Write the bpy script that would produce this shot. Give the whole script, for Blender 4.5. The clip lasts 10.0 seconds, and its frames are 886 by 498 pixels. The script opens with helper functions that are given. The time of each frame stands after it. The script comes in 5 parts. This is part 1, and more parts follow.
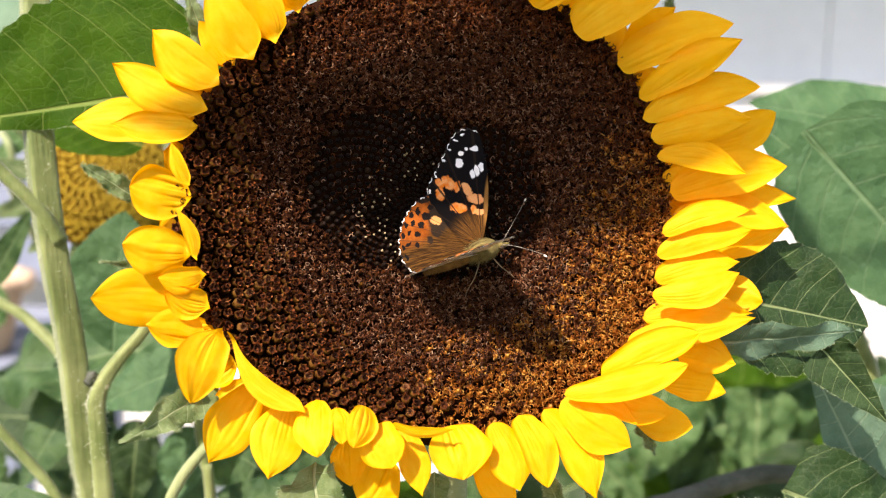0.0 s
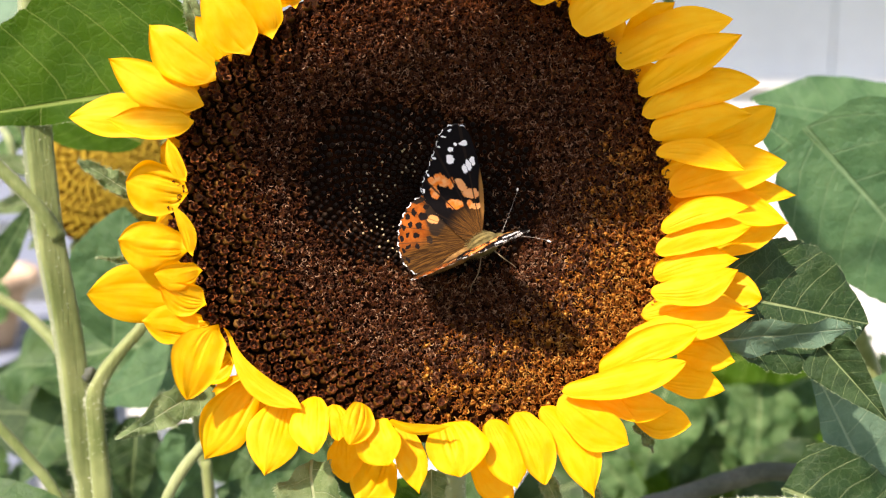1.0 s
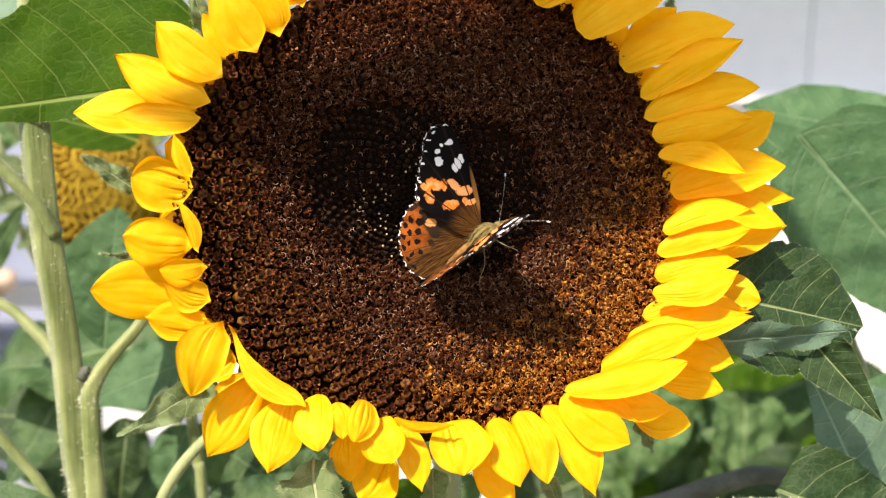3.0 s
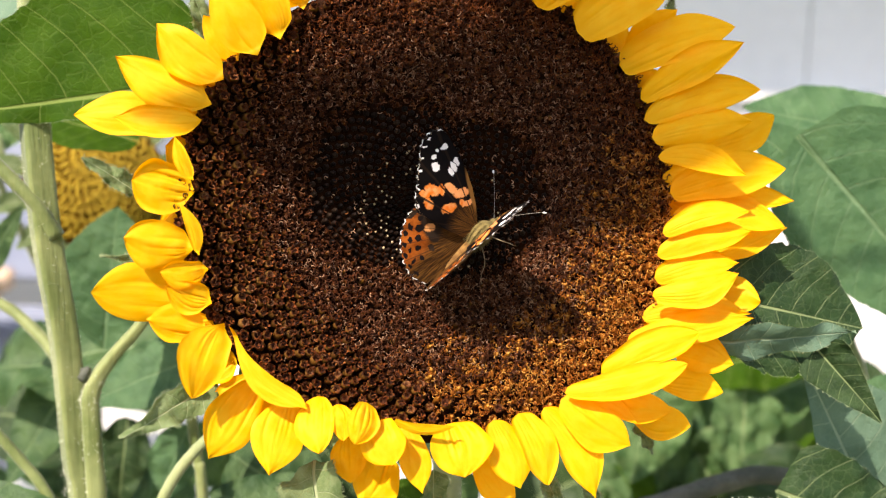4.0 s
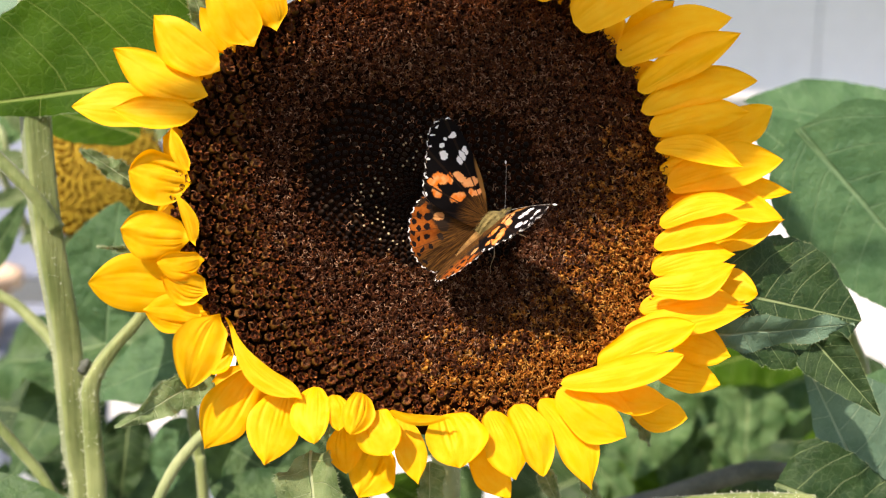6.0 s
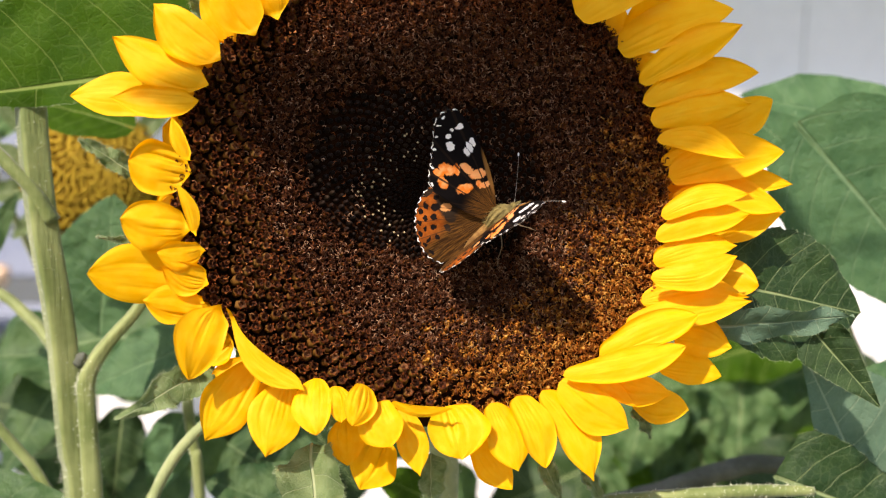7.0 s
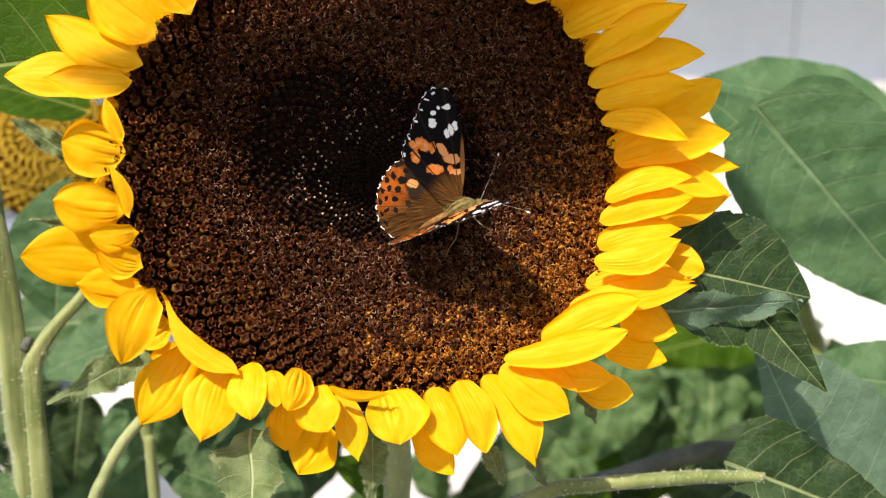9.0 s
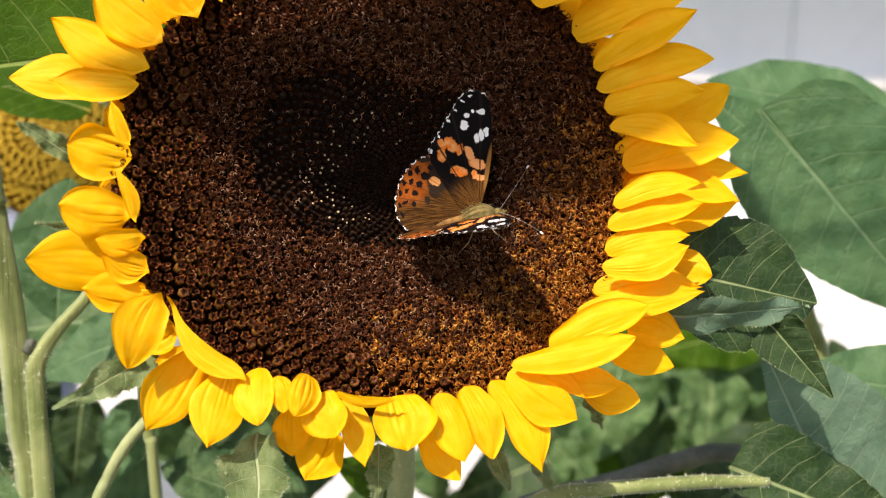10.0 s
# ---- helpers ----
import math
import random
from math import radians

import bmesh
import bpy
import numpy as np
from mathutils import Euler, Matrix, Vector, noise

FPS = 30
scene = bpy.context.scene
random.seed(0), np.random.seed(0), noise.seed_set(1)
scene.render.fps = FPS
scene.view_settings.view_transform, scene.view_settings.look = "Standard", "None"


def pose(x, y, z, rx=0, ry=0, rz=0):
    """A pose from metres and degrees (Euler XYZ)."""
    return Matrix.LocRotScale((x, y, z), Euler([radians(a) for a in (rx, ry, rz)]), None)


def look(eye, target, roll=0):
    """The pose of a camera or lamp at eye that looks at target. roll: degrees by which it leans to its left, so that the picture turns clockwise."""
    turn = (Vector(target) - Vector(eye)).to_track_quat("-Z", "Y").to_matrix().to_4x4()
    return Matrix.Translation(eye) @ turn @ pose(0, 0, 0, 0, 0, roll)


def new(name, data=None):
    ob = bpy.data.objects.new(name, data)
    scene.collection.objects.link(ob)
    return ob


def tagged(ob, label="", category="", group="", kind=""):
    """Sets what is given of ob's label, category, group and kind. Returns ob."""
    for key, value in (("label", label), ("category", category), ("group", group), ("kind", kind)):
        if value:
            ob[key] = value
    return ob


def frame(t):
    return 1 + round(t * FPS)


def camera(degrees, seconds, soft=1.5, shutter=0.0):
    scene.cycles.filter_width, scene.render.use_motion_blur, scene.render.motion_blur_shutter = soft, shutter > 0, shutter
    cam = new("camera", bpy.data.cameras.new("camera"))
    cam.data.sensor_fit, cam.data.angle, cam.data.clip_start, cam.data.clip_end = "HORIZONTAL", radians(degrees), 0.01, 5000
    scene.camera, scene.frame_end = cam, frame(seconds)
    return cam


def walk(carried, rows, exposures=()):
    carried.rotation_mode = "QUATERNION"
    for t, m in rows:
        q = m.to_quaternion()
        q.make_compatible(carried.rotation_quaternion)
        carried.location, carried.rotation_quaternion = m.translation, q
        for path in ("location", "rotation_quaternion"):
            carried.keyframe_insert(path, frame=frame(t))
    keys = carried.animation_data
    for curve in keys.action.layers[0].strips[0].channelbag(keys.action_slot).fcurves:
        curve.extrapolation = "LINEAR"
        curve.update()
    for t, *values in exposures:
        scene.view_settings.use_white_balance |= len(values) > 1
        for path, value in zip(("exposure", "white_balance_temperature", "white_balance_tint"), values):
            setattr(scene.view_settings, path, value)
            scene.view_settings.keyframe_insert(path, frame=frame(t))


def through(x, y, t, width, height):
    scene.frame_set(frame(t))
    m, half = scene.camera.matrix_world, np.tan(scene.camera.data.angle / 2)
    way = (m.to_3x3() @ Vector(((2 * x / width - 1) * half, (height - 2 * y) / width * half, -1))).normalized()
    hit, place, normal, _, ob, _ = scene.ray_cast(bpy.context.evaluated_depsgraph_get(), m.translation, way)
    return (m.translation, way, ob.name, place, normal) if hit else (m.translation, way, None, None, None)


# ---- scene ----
cam = camera(50.0, 10.0, soft=1.2)
PATH = [
    (0, (-0.0006, -0.2500, 1.5287), (0.0399, 1.7256, 1.2199), 0.47),
    (0.5, (-0.0014, -0.2490, 1.5288), (0.0495, 1.7254, 1.2139), 0.78),
    (1, (0.0014, -0.2491, 1.5286), (0.0316, 1.7255, 1.2121), 0.50),
    (1.5, (-0.0004, -0.2491, 1.5273), (0.0435, 1.7270, 1.2225), 0.66),
    (2, (-0.0021, -0.2494, 1.5264), (0.0527, 1.7275, 1.2284), 0.94),
    (2.5, (-0.0047, -0.2502, 1.5250), (0.0690, 1.7273, 1.2352), 1.14),
    (4, (-0.0070, -0.2506, 1.5270), (0.0801, 1.7249, 1.2277), 1.28),
    (4.5, (-0.0031, -0.2505, 1.5253), (0.0562, 1.7269, 1.2312), 1.09),
    (5, (-0.0005, -0.2505, 1.5267), (0.0413, 1.7256, 1.2218), 1.08),
    (5.5, (-0.0019, -0.2516, 1.5259), (0.0483, 1.7252, 1.2263), 1.16),
    (7, (-0.0074, -0.2505, 1.5218), (0.0884, 1.7252, 1.2264), 1.39),
    (7.5, (-0.0104, -0.2507, 1.5195), (0.0935, 1.7254, 1.2295), 1.59),
    (8, (-0.0091, -0.2505, 1.5157), (0.1007, 1.7240, 1.2169), 1.53),
    (8.5, (0.0041, -0.2500, 1.5181), (0.1052, 1.7232, 1.2077), 1.30),
    (9, (0.0078, -0.2484, 1.5206), (0.1071, 1.7231, 1.1994), 1.47),
    (9.5, (0.0081, -0.2471, 1.5225), (0.1147, 1.7230, 1.1950), 1.55),
    (10, (0.0043, -0.2467, 1.5232), (0.1162, 1.7221, 1.1895), 1.78),
]
walk(cam, [(t, look(eye, target, roll)) for t, eye, target, roll in PATH],
     [(0, 1.0, 7300, 21), (4.5, 1.0, 7300, 21), (5.5, 0.94, 7300, 21), (7.0, 0.72, 7300, 21), (10.0, 0.72, 7300, 21)])
cam.data.dof.use_dof = True
cam.data.dof.focus_distance = 0.25
cam.data.dof.aperture_fstop = 10.0

# ---- light ----
SUN = Vector((-0.40, -0.555, 0.73)).normalized()      # the way to the sun
world = bpy.data.worlds.new("world")
scene.world = world
world.use_nodes = True
sky = world.node_tree.nodes.new("ShaderNodeTexSky")
sky.sky_type = "NISHITA"
sky.sun_disc = False
sky.sun_elevation = math.asin(SUN.z)
sky.sun_rotation = math.atan2(SUN.x, SUN.y)
background = world.node_tree.nodes["Background"]
background.inputs["Strength"].default_value = 0.15
world.node_tree.links.new(sky.outputs[0], background.inputs["Color"])
sun_data = bpy.data.lights.new("sun", "SUN")
sun_data.energy, sun_data.angle, sun_data.color = 4.6, radians(0.55), (1.0, 0.95, 0.87)
sun = new("sun", sun_data)
sun.matrix_world = look(SUN * 10, (0, 0, 0))

# ---- node helpers ----


class Nodes:
    """A material and short ways to wire it."""

    def __init__(self, name):
        self.mat = bpy.data.materials.new(name)
        self.mat.use_nodes = True
        self.tree = self.mat.node_tree
        self.tree.nodes.clear()
        self.out = self.add("ShaderNodeOutputMaterial")

    def add(self, kind, **values):
        node = self.tree.nodes.new(kind)
        for key, value in values.items():
            setattr(node, key, value)
        return node

    def put(self, value, socket):
        if isinstance(value, bpy.types.NodeSocket):
            self.tree.links.new(value, socket)
        elif isinstance(value, (tuple, list)) and len(value) == 3 and socket.type == "RGBA":
            socket.default_value = (*value, 1)
        else:
            socket.default_value = value

    def math(self, op, a, b=0.0, c=0.0):
        node = self.add("ShaderNodeMath", operation=op)
        for value, socket in zip((a, b, c), node.inputs):
            self.put(value, socket)
        return node.outputs[0]

    def vec(self, op, a, b=(0, 0, 0)):
        node = self.add("ShaderNodeVectorMath", operation=op)
        self.put(a, node.inputs[0])
        self.put(b, node.inputs[1])
        return node.outputs[1] if op == "LENGTH" else node.outputs[0]

    def step(self, value, low, high, a=0.0, b=1.0):
        node = self.add("ShaderNodeMapRange", interpolation_type="SMOOTHSTEP")
        for v, socket in zip((value, low, high, a, b), node.inputs):
            self.put(v, socket)
        return node.outputs[0]

    def mix(self, factor, a, b):
        node = self.add("ShaderNodeMix", data_type="RGBA")
        self.put(factor, node.inputs[0])
        self.put(a, node.inputs[6])
        self.put(b, node.inputs[7])
        return node.outputs[2]

    def noise(self, scale, detail=4.0, where=None, rough=0.55):
        node = self.add("ShaderNodeTexNoise")
        self.put(scale, node.inputs["Scale"])
        self.put(detail, node.inputs["Detail"])
        self.put(rough, node.inputs["Roughness"])
        if where is not None:
            self.put(where, node.inputs["Vector"])
        return node.outputs[0]

    def place(self):
        return self.add("ShaderNodeTexCoord").outputs["Object"]

    def uv(self):
        return self.add("ShaderNodeTexCoord").outputs["UV"]

    def xyz(self, v):
        node = self.add("ShaderNodeSeparateXYZ")
        self.put(v, node.inputs[0])
        return node.outputs

    def bump(self, height, strength, distance):
        node = self.add("ShaderNodeBump")
        self.put(height, node.inputs["Height"])
        self.put(strength, node.inputs["Strength"])
        self.put(distance, node.inputs["Distance"])
        return node.outputs[0]

    def random(self):
        """A number that differs from object to object."""
        return self.add("ShaderNodeObjectInfo").outputs["Random"]

    def island(self):
        return self.add("ShaderNodeNewGeometry").outputs["Random Per Island"]

    def solid(self, colour, rough=0.6, normal=None, sheen=0.0, spec=0.4, through=None, share=0.4):
        """Principled, with a share of light passing through a thin sheet."""
        node = self.add("ShaderNodeBsdfPrincipled")
        self.put(colour, node.inputs["Base Color"])
        self.put(rough, node.inputs["Roughness"])
        self.put(spec, node.inputs["Specular IOR Level"])
        self.put(sheen, node.inputs["Sheen Weight"])
        if normal is not None:
            self.put(normal, node.inputs["Normal"])
        shader = node.outputs[0]
        if through is not None:
            thin = self.add("ShaderNodeBsdfTranslucent")
            self.put(through, thin.inputs["Color"])
            if normal is not None:
                self.put(normal, thin.inputs["Normal"])
            blend = self.add("ShaderNodeMixShader")
            self.put(share, blend.inputs[0])
            self.tree.links.new(shader, blend.inputs[1])
            self.tree.links.new(thin.outputs[0], blend.inputs[2])
            shader = blend.outputs[0]
        self.tree.links.new(shader, self.out.inputs[0])
        return self.mat


def petal_material():
    n = Nodes("petal")
    x, y, _ = n.xyz(n.uv())
    tone = n.noise(5.0, 3.0, n.uv())
    streak = n.add("ShaderNodeCombineXYZ")
    n.put(n.math("MULTIPLY", x, 1.0), streak.inputs[0])
    n.put(n.math("MULTIPLY", y, 34.0), streak.inputs[1])
    n.put(n.math("MULTIPLY", n.random(), 40.0), streak.inputs[2])
    lines = n.noise(3.0, 3.0, streak.outputs[0])
    base = n.mix(n.step(tone, 0.35, 0.7), (0.94, 0.490, 0.006), (0.96, 0.575, 0.020))
    base = n.mix(n.math("MULTIPLY", n.step(lines, 0.5, 0.75), 0.12), base, (0.90, 0.46, 0.005))
    base = n.mix(n.step(x, 0.0, 0.25, 0.45, 0.0), base, (0.88, 0.43, 0.004))
    base = n.mix(n.math("MULTIPLY", n.random(), 0.2), base, (0.92, 0.50, 0.006))
    speck = n.step(n.noise(60.0, 1.0, n.place()), 0.80, 0.83)
    base = n.mix(n.math("MULTIPLY", speck, 0.6), base, (0.25, 0.10, 0.01))
    return n.solid(base, 0.5, n.bump(lines, 0.12, 0.0004), spec=0.12, through=n.mix(0.88, base, (0.98, 0.38, 0.001)), share=0.43)


def leaf_material(name, dark, light, vein, share=0.3, rough=0.5, lumpy=0.8, spec=0.2):
    n = Nodes(name)
    x, y, _ = n.xyz(n.uv())
    a = n.math("ABSOLUTE", y)
    wander = n.math("MULTIPLY", n.math("SUBTRACT", n.noise(6.0, 2.0, n.uv()), 0.5), 0.03)
    arc = n.math("ADD", n.math("MULTIPLY", a, 0.30), n.math("MULTIPLY", n.math("MULTIPLY", a, a), 1.25))
    s = n.math("ADD", n.math("SUBTRACT", x, arc), wander)
    side = n.math("PINGPONG", n.math("ADD", s, n.math("MULTIPLY", n.math("GREATER_THAN", y, 0.0), 0.06)), 0.075)
    wide = n.step(x, 0.0, 1.0, 0.011, 0.003)
    mid = n.step(n.math("DIVIDE", a, wide), 0.6, 1.3, 1.0, 0.0)
    lateral = n.step(side, 0.0006, 0.0040, 1.0, 0.0)
    net = n.add("ShaderNodeTexVoronoi", feature="DISTANCE_TO_EDGE")
    bent = n.add("ShaderNodeTexNoise")
    n.put(n.uv(), bent.inputs["Vector"])
    n.put(14.0, bent.inputs["Scale"])
    n.put(n.vec("ADD", n.uv(), n.vec("MULTIPLY", bent.outputs[1], (0.05, 0.05, 0.0))), net.inputs["Vector"])
    n.put(22.0, net.inputs["Scale"])
    small = n.step(net.outputs[0], 0.0, 0.07, 1.0, 0.0)
    veins = n.math("MAXIMUM", n.math("MAXIMUM", mid, n.math("MULTIPLY", lateral, 0.75)), n.math("MULTIPLY", small, 0.12))
    tone = n.noise(5.0, 5.0, n.uv())
    lumps = n.noise(16.0, 3.0, n.uv())
    grain = n.noise(120.0, 3.0, n.uv())
    base = n.mix(n.step(tone, 0.35, 0.68), dark, light)
    base = n.mix(n.math("MULTIPLY", n.step(grain, 0.45, 0.75), 0.35), base, light)
    base = n.mix(veins, base, vein)
    height = n.math("ADD", n.math("MULTIPLY", veins, -1.0), n.math("ADD", n.math("MULTIPLY", grain, 0.35), n.math("MULTIPLY", lumps, lumpy)))
    return n.solid(base, rough, n.bump(height, 0.6, 0.0012), spec=spec, through=n.mix(0.35, base, (0.14, 0.26, 0.02)), share=share)


def stem_material(name, dark, light):
    n = Nodes(name)
    p = n.place()
    tone = n.noise(55.0, 5.0, p)
    stretch = n.vec("MULTIPLY", p, (900.0, 900.0, 35.0))
    ribs = n.noise(1.0, 3.0, stretch)
    base = n.mix(n.step(tone, 0.3, 0.7), dark, light)
    base = n.mix(n.math("MULTIPLY", n.step(ribs, 0.45, 0.7), 0.25), base, light)
    return n.solid(base, 0.55, n.bump(ribs, 0.5, 0.0006), sheen=0.25, spec=0.3)


def plain_material(name, a, b, rough, scale, bump=0.3, size=0.001, share=0.0, by_island=False, spec=0.3):
    n = Nodes(name)
    p = n.place()
    coarse = n.noise(scale, 4.0, p)
    fine = n.noise(scale * 9, 3.0, p)
    t = n.step(n.math("ADD", n.math("MULTIPLY", coarse, 0.65), n.math("MULTIPLY", fine, 0.35)), 0.35, 0.66)
    base = n.mix(t, a, b)
    if by_island:
        base = n.mix(n.step(n.island(), 0.0, 1.0), base, n.mix(n.island(), a, b))
    return n.solid(base, rough, n.bump(fine, bump, size), spec=spec, through=base if share else None, share=share)


def floret_material(name, a, b, c, rough, share=0.0, pale=0.8):
    """Varies from floret to floret, and along each one."""
    n = Nodes(name)
    pick = n.math("FRACT", n.math("ADD", n.island(), n.random()))
    base = n.mix(n.step(pick, 0.15, 0.75), a, b)
    base = n.mix(n.step(pick, pale, 0.98), base, c)
    grain = n.noise(900.0, 2.0, n.place())
    base = n.mix(n.math("MULTIPLY", grain, 0.5), base, a)
    return n.solid(base, rough, spec=0.07, through=base if share else None, share=share)


PETAL = petal_material()
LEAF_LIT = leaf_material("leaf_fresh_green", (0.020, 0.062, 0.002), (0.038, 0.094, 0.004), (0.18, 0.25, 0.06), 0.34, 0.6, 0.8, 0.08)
LEAF_DARK = leaf_material("leaf_deep_green", (0.012, 0.034, 0.011), (0.026, 0.058, 0.018), (0.19, 0.25, 0.11), 0.12)
LEAF_SOFT = leaf_material("leaf_bluish_green", (0.040, 0.108, 0.042), (0.080, 0.170, 0.070), (0.14, 0.24, 0.115), 0.28, 0.5, 1.5, 0.32)
LEAF_MID = leaf_material("leaf_mid_green", (0.022, 0.066, 0.022), (0.075, 0.140, 0.050), (0.16, 0.24, 0.11), 0.28, 0.48, 2.2, 0.24)
LEAF_PALE = leaf_material("leaf_mottled_green", (0.034, 0.092, 0.026), (0.115, 0.205, 0.078), (0.24, 0.33, 0.15), 0.3, 0.5, 2.0)
LEAF_UNDER = leaf_material("leaf_underside", (0.085, 0.158, 0.100), (0.130, 0.220, 0.145), (0.25, 0.34, 0.22), 0.2, 0.6)
BRACT = leaf_material("bract_green", (0.11, 0.17, 0.06), (0.22, 0.29, 0.13), (0.36, 0.42, 0.23), 0.3, 0.6)
STEM = stem_material("stem_green", (0.085, 0.125, 0.026), (0.23, 0.27, 0.10))
STEM_PALE = stem_material("stem_pale", (0.18, 0.23, 0.09), (0.33, 0.37, 0.18))
HAIR = plain_material("plant_hair", (0.55, 0.60, 0.42), (0.75, 0.78, 0.62), 0.6, 300.0)
HAIR_SOFT = plain_material("leaf_hair", (0.16, 0.22, 0.10), (0.30, 0.36, 0.20), 0.7, 300.0)
DISC_BED = plain_material("disc_bed", (0.008, 0.003, 0.001), (0.030, 0.010, 0.003), 0.9, 400.0, spec=0.05)
TUBE = floret_material("floret_tube", (0.026, 0.0075, 0.002), (0.090, 0.030, 0.005), (0.14, 0.062, 0.009), 0.6, 0.2)
LOBE = floret_material("floret_lobe", (0.085, 0.021, 0.005), (0.20, 0.053, 0.013), (0.38, 0.14, 0.038), 0.45, 0.25)
STYLE = floret_material("floret_style", (0.024, 0.0075, 0.003), (0.100, 0.031, 0.012), (0.28, 0.12, 0.050), 0.5, 0.15)
CURL = floret_material("curled_style", (0.060, 0.020, 0.009), (0.26, 0.100, 0.046), (0.54, 0.33, 0.20), 0.5, 0.2, 0.55)
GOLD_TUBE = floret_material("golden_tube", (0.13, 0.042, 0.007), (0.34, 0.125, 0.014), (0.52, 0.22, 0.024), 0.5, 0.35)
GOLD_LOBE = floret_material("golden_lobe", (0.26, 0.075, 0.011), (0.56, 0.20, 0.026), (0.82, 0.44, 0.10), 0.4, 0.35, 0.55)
BUD = floret_material("floret_bud", (0.006, 0.004, 0.003), (0.016, 0.009, 0.006), (0.03, 0.018, 0.01), 0.6)
WITHERED = floret_material("withered_tube", (0.055, 0.022, 0.004), (0.16, 0.072, 0.013), (0.22, 0.11, 0.028), 0.6, 0.2)
POLLEN = plain_material("pollen", (0.34, 0.24, 0.10), (0.54, 0.43, 0.26), 0.7, 900.0)
YELLOW_DISC = plain_material("green_yellow_florets", (0.26, 0.165, 0.008), (0.46, 0.31, 0.022), 0.7, 90.0, by_island=True)

DEAD = plain_material("dead_stalk", (0.07, 0.08, 0.06), (0.13, 0.14, 0.11), 0.8, 90.0)

# ---- building helpers ----


def mesh_of(name, verts, faces, mats, slots=None, uvs=None, smooth=True):
    me = bpy.data.meshes.new(name)
    me.from_pydata([tuple(v) for v in verts], [], faces)
    for m in mats:
        me.materials.append(m)
    if slots is not None:
        me.polygons.foreach_set("material_index", slots)
    if uvs is not None:
        layer = me.uv_layers.new(name="UVMap")
        for loop in me.loops:
            layer.data[loop.index].uv = uvs[loop.vertex_index]
    me.polygons.foreach_set("use_smooth", [smooth] * len(me.polygons))
    me.update()
    return me


def part(name, me, parent=None, m=None, label=""):
    """One mesh object, under a thing or a part, at a pose in the world."""
    ob = new(name, me)
    m = m or Matrix()
    if parent is not None:
        ob.parent = parent
        up, chain = Matrix(), parent
        while chain is not None:
            up = chain.matrix_basis @ up
            chain = chain.parent
        m = up.inverted() @ m
    ob.matrix_basis = m
    return tagged(ob, label)


def thing(name, place, label, category, group="", kind=""):
    ob = new(name)
    ob.empty_display_size = 0.05
    ob.matrix_basis = Matrix.Translation(place)
    return tagged(ob, label, category, group, kind)


def frame_of(origin, forward, facing):
    """A pose whose x runs forward and whose z leans to facing."""
    x = Vector(forward).normalized()
    y = Vector(facing).cross(x).normalized()
    z = x.cross(y)
    m = Matrix((x, y, z)).transposed().to_4x4()
    m.translation = origin
    return m


def curve_points(points, steps):
    """A smooth run through the points (Catmull-Rom)."""
    p = [Vector(q) for q in points]
    p = [p[0] * 2 - p[1], *p, p[-1] * 2 - p[-2]]
    out = []
    for i in range(1, len(p) - 2):
        for k in range(steps):
            t = k / steps
            a, b, c, d = p[i - 1:i + 3]
            out.append(0.5 * ((2 * b) + (c - a) * t + (2 * a - 5 * b + 4 * c - d) * t * t + (3 * b - a - 3 * c + d) * t ** 3))
    out.append(p[-2])
    return out


def tube(name, points, radii, mat, sides=12, steps=6, ridges=0.0, seed=0, square=0.0):
    """A tapering stalk along a run of points, with fine ribs."""
    run = curve_points(points, steps)
    rad = curve_points([(r, 0, 0) for r in radii], steps)
    rng = random.Random(seed)
    lumps = [1 + ridges * rng.uniform(-1, 1) for _ in range(sides)]
    if square:      # four blunt ridges
        for k in range(sides):
            a = 2 * math.pi * k / sides - math.pi + 0.16 + math.pi / 4
            lumps[k] *= 0.90 / (abs(math.cos(a)) ** square + abs(math.sin(a)) ** square) ** (1 / square)
    verts, faces = [], []
    side = Vector((0.3, 1, 0.2))
    for i, c in enumerate(run):
        d = (run[min(i + 1, len(run) - 1)] - run[max(i - 1, 0)]).normalized()
        u = (side - d * side.dot(d)).normalized()
        v = d.cross(u)
        wob = 1 + 0.4 * ridges * math.sin(i * 1.7 + seed)
        for k in range(sides):
            a = 2 * math.pi * k / sides
            verts.append(c + (u * math.cos(a) + v * math.sin(a)) * rad[i].x * lumps[k] * wob)
    for i in range(len(run) - 1):
        for k in range(sides):
            j = (k + 1) % sides
            faces.append((i * sides + k, i * sides + j, (i + 1) * sides + j, (i + 1) * sides + k))
    faces.append(tuple(reversed(range(sides))))
    faces.append(tuple((len(run) - 1) * sides + k for k in range(sides)))
    return mesh_of(name, verts, faces, [mat])


